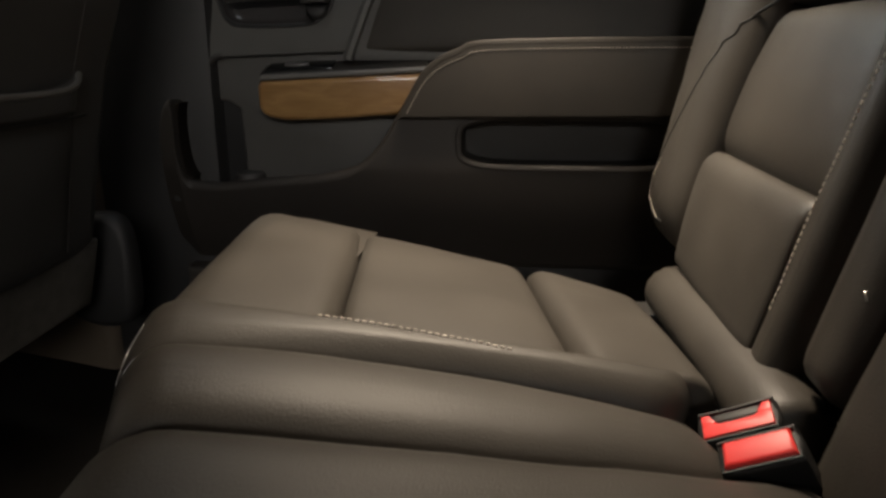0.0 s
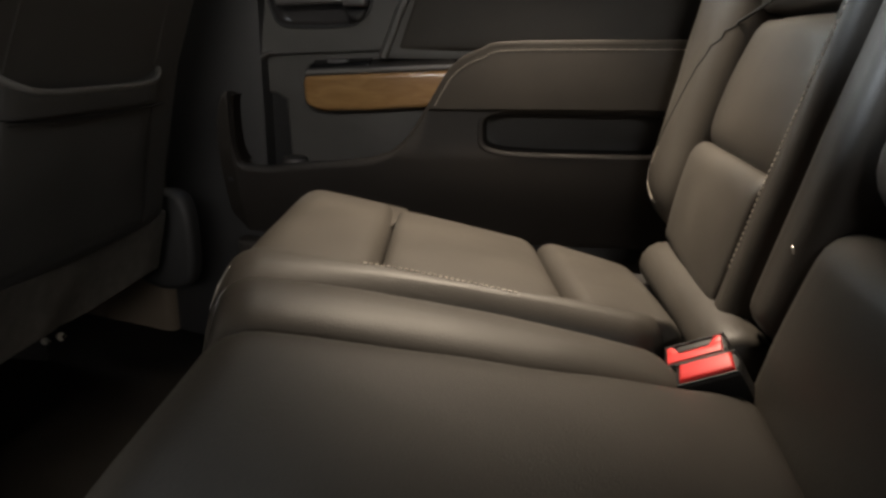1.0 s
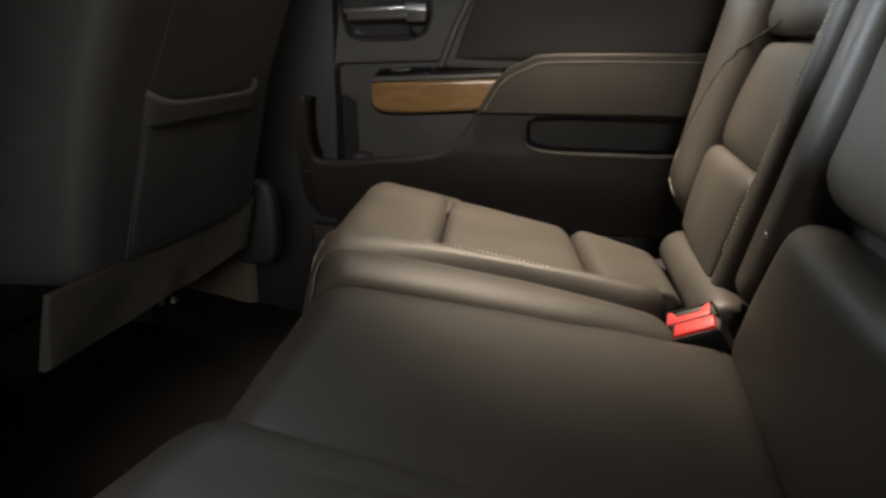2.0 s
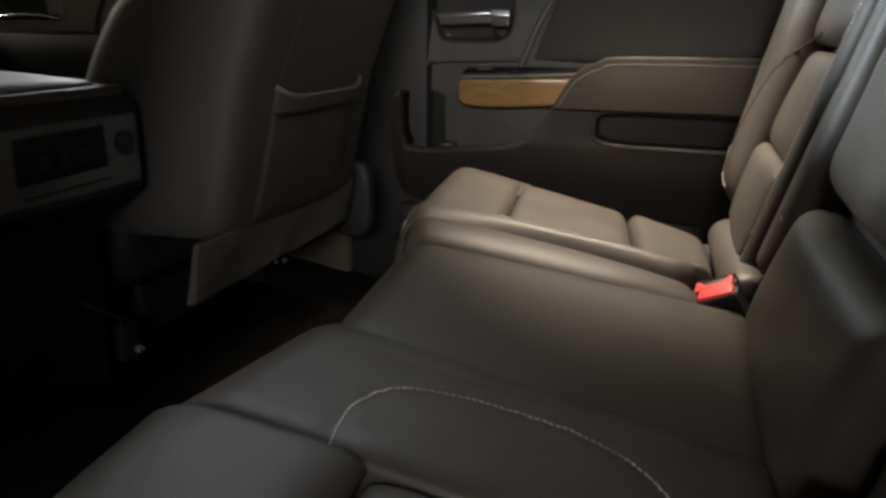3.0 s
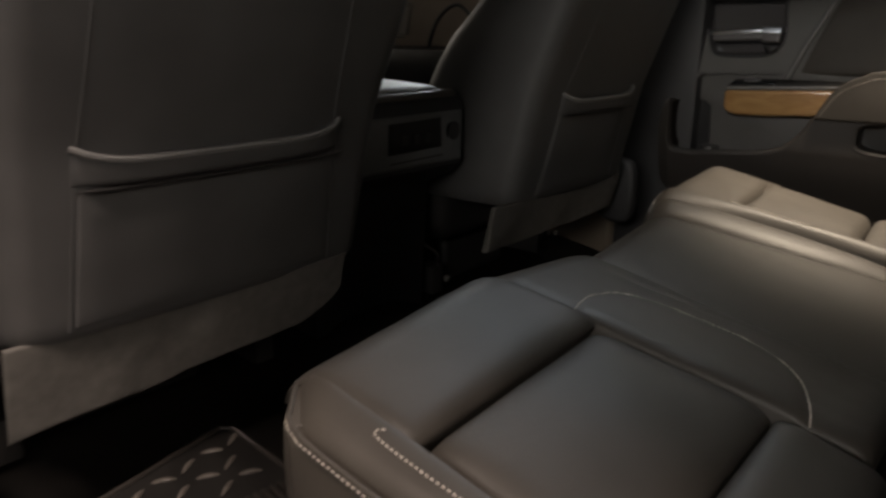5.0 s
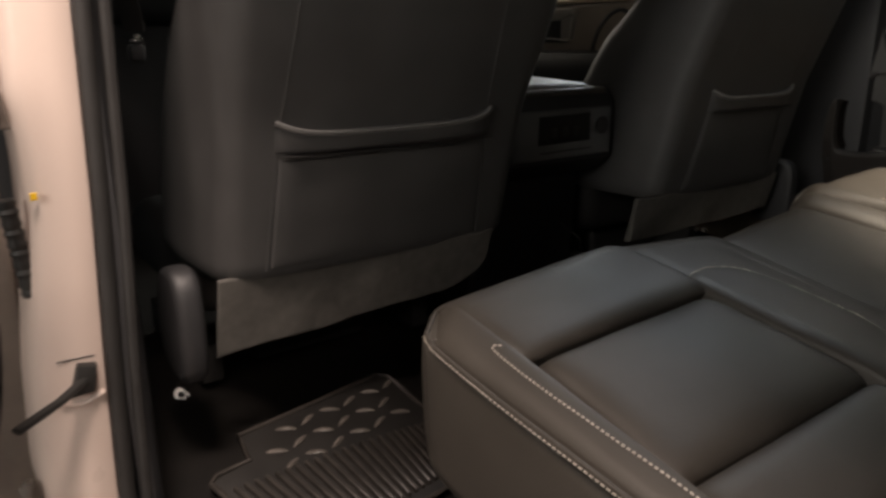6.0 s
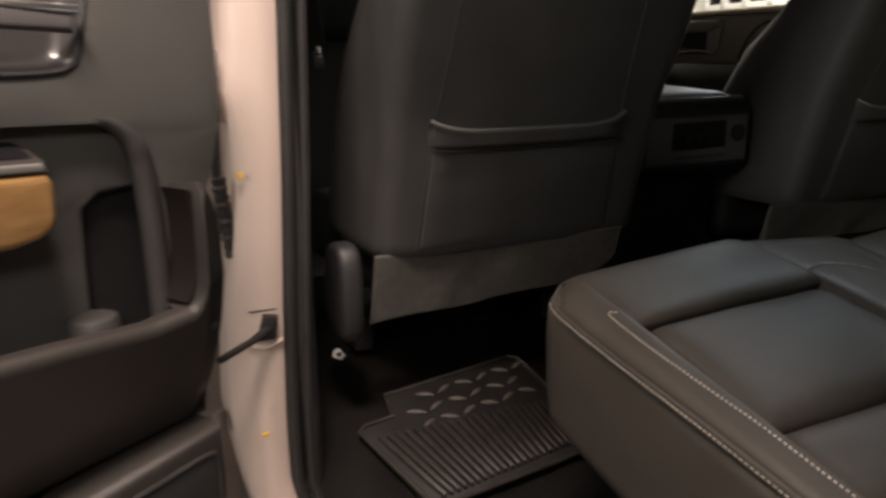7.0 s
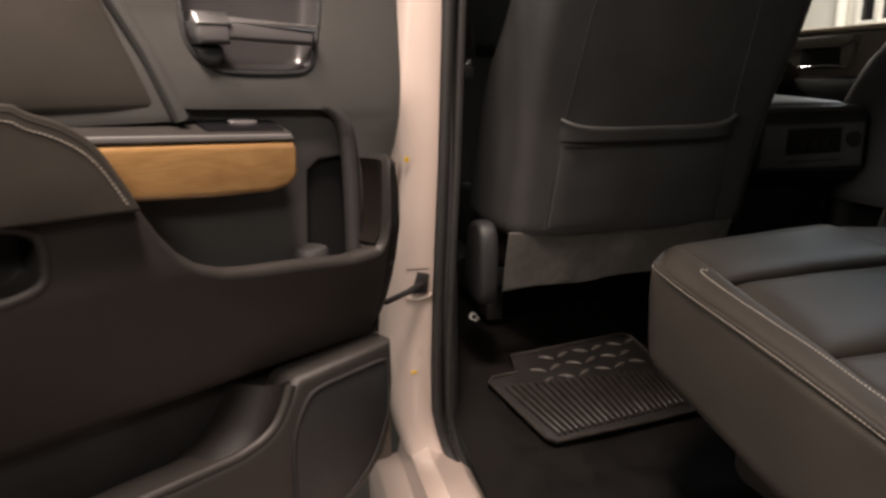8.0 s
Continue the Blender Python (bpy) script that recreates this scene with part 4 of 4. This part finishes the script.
def wide_cushion(c):
    ridge = part("inner_ridge", pad([(-0.116, 0.312, 0.440), (0.268, 0.402, 0.354), (0.234, 0.458, 0.376), (-0.140, 0.388, 0.456)], UPZ, 0.03, 0.10, 0.006, rolls=((0.030, 0.015), 0.03, (0.034, 0.016), 0.030)), LEATHER, c)
    bow(ridge)
    part("centre_pad", pad([(-0.095, 0.045, 0.430), (0.300, 0.060, 0.347), (0.300, 0.408, 0.364), (-0.114, 0.308, 0.444)], UPZ, 0.03, 0.10, 0.005, rolls=((0.04, 0.006), 0.02, (0.034, 0.014), 0.04)), LEATHER, c)
    curve = smooth_line([(-0.003, -0.112, 0.434), (-0.009, -0.064, 0.434), (0.006, -0.021, 0.434), (0.044, 0.000, 0.43), (0.084, 0.009, 0.424), (0.140, 0.010, 0.412), (0.182, 0.000, 0.404), (0.209, -0.024, 0.397), (0.228, -0.062, 0.386), (0.242, -0.104, 0.378)], 8)
    outline = [Vector((p.x, p.y)) for p in curve]
    side_at = [Vector(q) for q in ((-0.128, -0.128, 0.449), (0.300, -0.098, 0.366), (0.300, 0.084, 0.354), (-0.115, 0.066, 0.438))]

    def folds(a, b):
        p = (side_at[0] * (1 - a) + side_at[1] * a) * (1 - b) + (side_at[3] * (1 - a) + side_at[2] * a) * b
        near = min(range(len(outline)), key=lambda i: (outline[i] - p.xy).length)
        d = (outline[near] - p.xy).length
        t = outline[min(near + 1, len(outline) - 1)] - outline[max(near - 1, 0)]
        inside = (p.xy - outline[near]).cross(t) > 0 and p.y < 0.02
        h = 0.0035 * (1 - math.exp(-d / 0.010)) * (1 if inside else -0.2)
        h -= 0.0022 * math.exp(-(d / 0.0028) ** 2)
        fade = max(0, math.sin(math.pi * min(1, max(0, (p.x + 0.04) / 0.30))))
        for y0, deep, w in ((0.030 + 0.20 * max(0, p.x) - 0.35 * max(0, p.x) ** 2, 0.0022, 0.005), (0.048 + 0.22 * max(0, p.x) - 0.35 * max(0, p.x) ** 2, 0.0016, 0.004)):
            h -= deep * fade * math.exp(-((p.y - y0) / w) ** 2)
        return h
    side = part("side_panel", pad(side_at, UPZ, 0.02, 0.10, 0.002, 64, folds, rolls=((0.026, 0.011), 0.02, (0.030, 0.006), 0.045)), LEATHER, c)
    part("front_insert", pad([(-0.108, -0.414, 0.4370), (0.040, -0.412, 0.4200), (0.030, -0.118, 0.427), (-0.130, -0.130, 0.452)], UPZ, 0.02, 0.08, 0.004, rolls=((0.018, 0.007), (0.040, 0.013), (0.010, 0.003), (0.050, 0.036)), taper=0.2), LEATHER, c)
    part("middle_insert", pad([(0.044, -0.400, 0.414), (0.214, -0.406, 0.378), (0.212, -0.102, 0.378), (0.031, -0.118, 0.417)], UPZ, 0.02, 0.08, 0.009, rolls=((0.03, 0.008), (0.03, 0.010), (0.035, 0.010), (0.030, 0.009))), LEATHER, c)
    part("rear_insert", pad([(0.217, -0.406, 0.378), (0.315, -0.408, 0.356), (0.315, -0.110, 0.356), (0.215, -0.102, 0.378)], UPZ, 0.02, 0.08, 0.006, rolls=((0.02, 0.008), 0.02, (0.02, 0.008), (0.025, 0.010))), LEATHER, c)
    outer = part("outer_bolster", pad([(-0.052, -0.454, 0.421), (0.425, -0.452, 0.342), (0.425, -0.416, 0.352), (-0.106, -0.403, 0.4400)], UPZ, 0.02, 0.05, 0.004, 20, rolls=((0.018, 0.013), 0.03, 0.006, (0.045, 0.032)), taper=0.3), LEATHER, c)
    face = part("side_face", pad([(-0.066, -0.462, 0.262), (0.425, -0.462, 0.180), (0.435, -0.458, 0.338), (-0.082, -0.458, 0.414)], (0, -1, 0.05), 0.01, 0.05, 0.006, 20, rolls=(0.03, 0.03, 0.006, 0.035), taper=0.12), LEATHER, c, "leather side face")
    corner = part("corner_face", pad([(-0.104, -0.396, 0.262), (-0.060, -0.452, 0.262), (-0.062, -0.4570, 0.412), (-0.109, -0.402, 0.421)], (-0.70, -0.71, 0.05), 0.012, 0.05, 0.008, rolls=(0.03, 0.010, 0.008, 0.010), taper=0.1), LEATHER, c)
    front = part("front_panel", pad([(-0.104, 0.300, 0.405), (-0.070, -0.410, 0.405), (0.010, -0.410, 0.24), (-0.02, 0.290, 0.24)][::-1], (-1, 0, 0.3), 0.02, 0.05, 0.010), LEATHER, c, "leather front panel")
    part("base", box(0.03, 0.32, -0.37, 0.38, 0.12, 0.31, 0.02), RUBBER, c, "black seat base")
    tagged(part("curved_stitching", stitches(drape(curve, [side], 0.0006, True), UPZ, 0.0045, 0.0012, 0.0016), THREAD, c, "grey curved seam stitching"), kind="stuff")
    l1 = smooth_line([(0.014, -0.417, 0.430), (0.009, -0.422, 0.432), (0.018, -0.427, 0.430), (0.072, -0.429, 0.420), (0.13, -0.427, 0.408), (0.22, -0.423, 0.390), (0.325, -0.421, 0.372)], 12)
    tagged(part("stitching", stitches(drape(l1, [outer], 0.0006, True), UPZ, 0.0032, 0.0020, 0.0011), THREAD, c, "light seam stitching"), kind="stuff")
    l2 = smooth_line([(-0.112, -0.403, 0.410), (-0.103, -0.414, 0.416), (-0.086, -0.434, 0.4165), (-0.066, -0.4535, 0.4135), (-0.046, -0.4612, 0.4115), (0.06, -0.4645, 0.398), (0.20, -0.4625, 0.381), (0.33, -0.4585, 0.360), (0.42, -0.457, 0.344)], 8)
    l2 = drape([v for v in l2 if v.x < -0.046], [face, corner], 0.0006) + [v for v in l2 if v.x >= -0.046]
    tagged(part("edge_stitching", stitches([v + Vector((0, -0.0010, 0.0002)) for v in l2], (0, -1, 0.6), 0.0032, 0.0024, 0.0009), THREAD, c, "light edge stitching"), kind="stuff")
    part("edge_piping", tube([v + Vector((0, 0.0022, 0.0022)) for v in l2], 0.0024, 8), LEATHER, c)
    pip = drape(smooth_line([(-0.138, 0.384, 0.440), (-0.146, 0.376, 0.425), (-0.144, 0.370, 0.405), (-0.142, 0.366, 0.370)], 6), [ridge, front], 0.0002)
    part("piping", tube(pip, 0.0008, 8), PIPING, c, "grey front piping")
    return c


def back_piece(c, name, y0, y1, z0, z1, out, rolls, puff=0.008, y2=None, y3=None, label="", thick=0.07):
    y2, y3 = y1 if y2 is None else y2, y0 if y3 is None else y3
    cs = [(bx(z0, out), y0, z0), (bx(z0, out), y1, z0), (bx(z1, out), y2, z1), (bx(z1, out), y3, z1)]
    return part(name, pad(cs, UPX, 0.02, thick, puff, rolls=rolls), LEATHER, c, label)


def far_back(c):
    part("core", pad([(bx(0.36, -0.03), 0.50, 0.36), (bx(0.36, -0.03), 0.95, 0.36), (bx(1.1, -0.03), 0.95, 1.1), (bx(1.1, -0.03), 0.50, 1.1)], UPX, 0.03, 0.09, 0.0), LEATHER, c)
    back_piece(c, "lower_insert", 0.540, 0.818, 0.385, 0.515, 0.011, (0.01, (0.030, 0.012), (0.024, 0.012), (0.020, 0.004)), 0.008, 0.862, 0.543)
    back_piece(c, "upper_insert", 0.543, 0.884, 0.510, 0.664, -0.001, ((0.040, 0.010), (0.030, 0.010), (0.022, 0.012), (0.020, 0.004)), 0.008, 0.812, 0.552)
    top = back_piece(c, "top_panel", 0.545, 0.86, 0.674, 1.06, 0.004, ((0.03, 0.014), 0.012, 0.04, 0.012))
    inner = back_piece(c, "inner_bolster", 0.500, 0.541, 0.37, 1.06, 0.008, (0.02, (0.012, 0.004), 0.04, 0.020), 0.003)
    outer = part("outer_bolster", pad([(bx(0.395, 0.030), 0.826, 0.395), (bx(0.395, 0.036), 0.935, 0.395), (bx(1.06, 0.086), 0.962, 1.06), (bx(1.06, 0.010), 0.800, 1.06)], UPX, 0.02, 0.10, 0.008, 26, rolls=((0.07, 0.05), (0.045, 0.04), 0.05, (0.050, 0.022))), LEATHER, c, "rounded leather outer bolster")
    roll = smooth_line([(0.294, 0.818, 0.340), (0.291, 0.792, 0.349), (0.292, 0.65, 0.360), (0.297, 0.50, 0.360), (0.300, 0.455, 0.355)], 6)
    part("lower_roll", tube(roll, lambda q: 0.034 * (1 - abs(2 * q - 1) ** 12 * 0.6), 16, 0.95), LEATHER, c, "rounded leather lower roll")
    st = drape([(bx(z, 0.016), 0.5335 - 0.10 * max(0, z - 0.52), z) for z in np.linspace(0.43, 0.74, 60)], [inner], 0.0005)
    tagged(part("stitching", stitches(st, UPX, 0.0034, 0.0022, 0.0013), THREAD, c, "light seam stitching"), kind="stuff")
    seam = smooth_line([(bx(z, 0.07), y, z) for y, z in ((0.740, 0.676), (0.785, 0.666), (0.838, 0.628), (0.880, 0.550), (0.912, 0.485), (0.918, 0.450), (0.890, 0.420), (0.850, 0.408))], 8)
    part("bolster_seam", tube(drape(seam, [outer, top], -0.0006), 0.0018, 6), RUBBER, c)
    low = drape([v + Vector((0.0, -0.006, 0.0)) for v in seam[30:52]], [outer], 0.0005)
    tagged(part("bolster_stitching", stitches(low, UPX, 0.0034, 0.0022, 0.0012), THREAD, c, "grey bolster stitching"), kind="stuff")
    part("release_hook", tube(smooth_line([(0.307, 0.570, 0.432), (0.301, 0.566, 0.424), (0.300, 0.572, 0.416), (0.304, 0.580, 0.414)], 5), 0.0022, 8), SOFTPLASTIC, c)
    part("release_knob", disc((0.314, 0.577, 0.436), UPX, 0.008, 0.008, 16, 0.003), SOFTPLASTIC, c, "small dark release knob")
    return c


def wide_back(c):
    part("core", pad([(bx(0.36, -0.06), -0.46, 0.36), (bx(0.36, -0.06), 0.495, 0.36), (bx(1.1, -0.06), 0.495, 1.1), (bx(1.1, -0.06), -0.46, 1.1)], UPX, 0.03, 0.09, 0.0), LEATHER, c)
    back_piece(c, "edge_roll", 0.424, 0.492, 0.40, 1.06, 0.002, (0.02, 0.026, 0.03, 0.022), 0.002)
    back_piece(c, "centre_upper", 0.04, 0.422, 0.515, 1.06, -0.014, (0.045, 0.03, 0.04, 0.02), 0.012)
    back_piece(c, "centre_lower", 0.04, 0.452, 0.30, 0.502, -0.012, (0.02, 0.05, 0.03, 0.02), 0.012)
    back_piece(c, "outer_upper", -0.36, 0.03, 0.515, 1.06, -0.045, (0.035, 0.02, 0.04, 0.02), 0.012)
    back_piece(c, "outer_lower", -0.36, 0.03, 0.30, 0.492, -0.055, (0.02, 0.02, 0.03, 0.02), 0.012)
    back_piece(c, "outer_bolster", -0.455, -0.37, 0.39, 1.06, -0.055, (0.05, 0.02, 0.05, 0.04), 0.01)
    return c


far_seat = thing("rear_seat", "narrow black leather rear seat beside the closed door", "seat", "rear seats")
wide_seat = thing("rear_seat", "wide black leather rear seat with curved stitching", "seat", "rear seats")
far_cushion(far_seat)
far_back(far_seat)
wide_cushion(wide_seat)
wide_back(wide_seat)


# ---- belt buckles ----
def buckle(place, wide, face, empty=True, size=1.0, tall=1.0):
    """place: the middle of the open end; wide: along its broad side; face: the way its end looks."""
    x, n = Vector(wide).normalized(), Vector(face).normalized()
    y = n.cross(x).normalized()
    n = x.cross(y).normalized()
    m = Matrix((x, y, n)).transposed().to_4x4()
    m = m @ Matrix.Diagonal((size, size * tall, size, 1))
    m.translation = Vector(place)
    b = thing("seat_belt_buckle", "black seat belt buckle with a red release button", "buckle", "rear belt buckles", m=m)
    part("body", prism([(-0.029, -0.015), (0.029, -0.015), (0.031, 0.0), (0.029, 0.015), (-0.029, 0.015), (-0.031, 0.0)], 2, -0.075, 0.0, 0.004, 3), BUCKLEBLACK, b, "black plastic buckle body")
    part("rim", tube([Vector((px, py, 0.001)) for px, py in ((-0.0275, -0.0135), (0.0275, -0.0135), (0.0275, 0.0135), (-0.0275, 0.0135))], 0.0018, 6, closed=True), BUCKLEBLACK, b)
    if not empty:
        part("release_button", prism([(-0.0255, -0.0115), (0.0255, -0.0115), (0.0240, 0.0115), (-0.0240, 0.0115)], 2, -0.004, 0.0055, 0.0035, 3), RED, b, "red press button")
        return b
    bm = prism([(-0.0255, -0.0115), (0.0255, -0.0115), (0.0255, 0.0025), (0.017, 0.0025), (0.012, 0.0), (-0.012, 0.0), (-0.017, 0.0025), (-0.0255, 0.0025)], 2, -0.004, 0.0035, 0.0015)
    part("release_button", bm, RED, b, "red press button")
    for sx in (-1, 1):
        part("button_horn", prism([(sx * 0.0255, 0.0025), (sx * 0.0255, 0.0115), (sx * 0.020, 0.0115), (sx * 0.0145, 0.0025)][::sx], 2, -0.004, 0.003, 0.001), RED, b)
    part("slot", box(-0.016, 0.016, 0.004, 0.0115, -0.002, 0.001, 0.0008), RUBBER, b, "dark tongue slot")
    return b


buckle((0.256, 0.449, 0.376), (0.046, -0.012, 0.024), (-0.28, -0.24, 0.93), True, 0.93)
buckle((0.257, 0.408, 0.3785), (0.046, -0.012, 0.024), (-0.28, -0.28, 0.92), False, 0.88)
buckle((0.332, -0.040, 0.383), (-0.98, 0.14, 0.14), (-0.16, -0.80, 0.58), True, 0.84, 1.3)


def belt_bits():
    t = thing("seat_latch", "black rounded seat latch between the seat backs", "latch")
    for x, y, z in ((0.322, 0.440, 0.472), (0.312, 0.521, 0.452)):
        part("plate", box(x, x + 0.03, y - 0.007, y + 0.007, z - 0.009, z + 0.006, 0.004), BUCKLEBLACK, t)
        part("catch", tube(smooth_line([(x, y + 0.004, z + 0.003), (x - 0.0015, y + 0.001, z + 0.004), (x - 0.002, y - 0.003, z + 0.001), (x, y - 0.004, z - 0.004)], 4), 0.0009, 8), STEEL, t, "small bright steel catch")
    g = thing("leather_tab", "folded leather tab at the rear of the cushion", "tab")
    part("tab", tube(smooth_line([(0.300, 0.398, 0.352), (0.306, 0.380, 0.362), (0.312, 0.350, 0.360), (0.314, 0.310, 0.350)], 6), lambda q: 0.013 - 0.008 * abs(2 * q - 0.9) ** 2, 14, 0.8), LEATHER, g)


belt_bits()


# ---- floor mat ----
def floor_mat():
    def z(x, up=0.0):
        return floor_z(x) + 0.010 + up
    m = thing("floor_mat", "black rubber floor mat with ribs and diamond treads", "mat")
    rim = [(-0.512, -0.507), (-0.532, -0.370), (-0.555, -0.230), (-0.540, -0.214), (-0.460, -0.208), (-0.272, -0.190), (-0.256, -0.330), (-0.237, -0.518), (-0.250, -0.530), (-0.432, -0.578), (-0.444, -0.566), (-0.452, -0.512)]
    bm = prism(rim, 2, 0, 0.006, 0.002)
    for v in bm.verts:
        v.co.z += z(v.co.x)
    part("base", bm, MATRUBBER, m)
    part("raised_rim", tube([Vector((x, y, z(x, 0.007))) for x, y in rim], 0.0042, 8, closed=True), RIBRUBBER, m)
    for j in range(3):
        for i in range(8):
            y = -0.478 + 0.042 * i + 0.009 * j
            x = -0.492 + 0.037 * j - 0.14 * (y + 0.44)
            if y > -0.225 or (j == 0 and y < -0.47):
                continue
            tr = tube([Vector((x + (0.008 if (i + j) % 2 else -0.010) * q, y + 0.0155 * q, z(x, 0.0080 - 0.002 * q * q))) for q in (-1, -0.6, -0.2, 0.2, 0.6, 1)], lambda q: 0.0046 * (1 - 0.75 * abs(2 * q - 1) ** 2), 8, 0.8)
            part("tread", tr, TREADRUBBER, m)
    for i in range(24):
        y = -0.508 + 0.0128 * i
        x0 = -0.405 + 0.04 * max(0, (y + 0.40) / 0.2) ** 2 * 0.3
        x1 = -0.250 - 0.15 * (y + 0.50)
        bm = bmesh.new()
        box(x0, x1, y, y + 0.0060, 0.005, 0.0150, 0.0015, 1, bm)
        for v in bm.verts:
            v.co.z += z(v.co.x)
            v.co.y -= 0.33 * max(0, -0.25 - v.co.x) * max(0, (-0.30 - y) / 0.22)
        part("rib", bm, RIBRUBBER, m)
    return m


floor_mat()


# ---- the far front door ----
def front_door():
    d = thing("front_door", "closed front passenger door with a beige sill", "door")
    part("panel", box(-1.78, -0.56, 1.05, 1.10, 0.06, 0.822, 0.02, 3), DOORBROWN, d, "brown grey door panel")
    part("sill", box(-1.80, -0.54, 1.032, 1.12, 0.818, 0.837, 0.008, 3), BEIGE, d, "beige sill under the window")
    part("armrest", prism([(1.052, 0.40), (0.985, 0.43), (0.975, 0.60), (1.000, 0.655), (1.052, 0.665)], 0, -1.76, -1.10, 0.010, 3), BUCKLEBLACK, d, "black lower trim")
    # no hollow here: a dark plate gives the shade of the handle opening
    part("handle_cup", prism([(-1.60, 0.690), (-1.375, 0.690), (-1.375, 0.766), (-1.60, 0.766)], 1, 1.040, 1.052, 0.004), RUBBER, d, "flat dark plate for the handle recess's shade")
    part("bezel", prism([(-1.61, 0.764), (-1.385, 0.764), (-1.325, 0.782), (-1.33, 0.803), (-1.61, 0.806)], 1, 1.018, 1.052, 0.006, 3), BEZELGREY, d, "grey handle bezel")
    part("bezel_cheek", prism([(-1.392, 0.706), (-1.345, 0.700), (-1.330, 0.785), (-1.392, 0.768)], 1, 1.030, 1.052, 0.006, 3), BEZELGREY, d)
    part("handle", tube([Vector((-1.58, 1.030, 0.697)), Vector((-1.46, 1.020, 0.703)), Vector((-1.40, 1.018, 0.701)), Vector((-1.35, 1.030, 0.694))], 0.005, 10, 0.8), CHROME, d, "chrome inner handle")
    part("speaker_ring", tube(smooth_line([(-1.05, 1.045, 0.70), (-1.13, 1.045, 0.79), (-1.22, 1.045, 0.74), (-1.25, 1.045, 0.62), (-1.12, 1.045, 0.56)], 6, True), 0.006, 8, closed=True), PLASTIC, d)
    return d


front_door()


# ---- the garage round the truck ----
def garage():
    # only the north wall is seen; the rest is added to close the space
    solid("ground", box(-9, 9, -8, 9, -0.85, -0.75, 0), CONCRETE, "unseen garage floor, darkened to cut bounced light", "floor", "structure")
    solid("wall_north", box(-9, 9, 4.0, 4.1, -0.75, 3.2, 0), WALLPAINT, "plain white garage wall", "wall", "structure")
    solid("wall_south", box(-9, 9, -5.1, -5.0, -0.75, 3.2, 0), GREYWALL, "unseen garage wall, darkened to cut bounced light", "wall", "structure")
    solid("wall_east", box(7.0, 7.1, -5.0, 4.0, -0.75, 3.2, 0), GREYWALL, "unseen garage wall, darkened to cut bounced light", "wall", "structure")
    solid("wall_west", box(-7.1, -7.0, -5.0, 4.0, -0.75, 3.2, 0), GREYWALL, "unseen garage wall, darkened to cut bounced light", "wall", "structure")
    solid("ceiling_garage", box(-7.1, 7.1, -5.1, 4.1, 3.2, 3.3, 0), GREYWALL, "unseen garage ceiling, darkened to cut bounced light", "ceiling", "structure")
    b = thing("wall_window", "dark framed window with bright bars on the garage wall", "window")
    part("pane", box(-4.46, -3.50, 3.97, 3.99, 1.10, 1.95, 0), GLOSSBLACK, b)
    for x in (-4.47, -4.25, -4.02, -3.76, -3.50):
        part("mullion", box(x - 0.03, x + 0.03, 3.93, 3.99, 1.07, 1.98, 0.008), WALLPAINT, b)
    for z in (1.07, 1.95):
        part("window_frame", box(-4.49, -3.47, 3.94, 3.99, z - 0.03, z + 0.03, 0.008), WALLPAINT, b)
    t = thing("drain_pipe", "white drain pipe on the garage wall", "pipe")
    part("pipe", disc((-4.62, 3.93, -0.75), (0, 0, 1), 0.05, 3.9, 20, 0), WALLPAINT, t)
    for z in (0.3, 1.6, 2.6):
        part("clip", disc((-4.62, 3.93, z), (0, 0, 1), 0.058, 0.04, 20, 0.004), WALLPAINT, t)


garage()
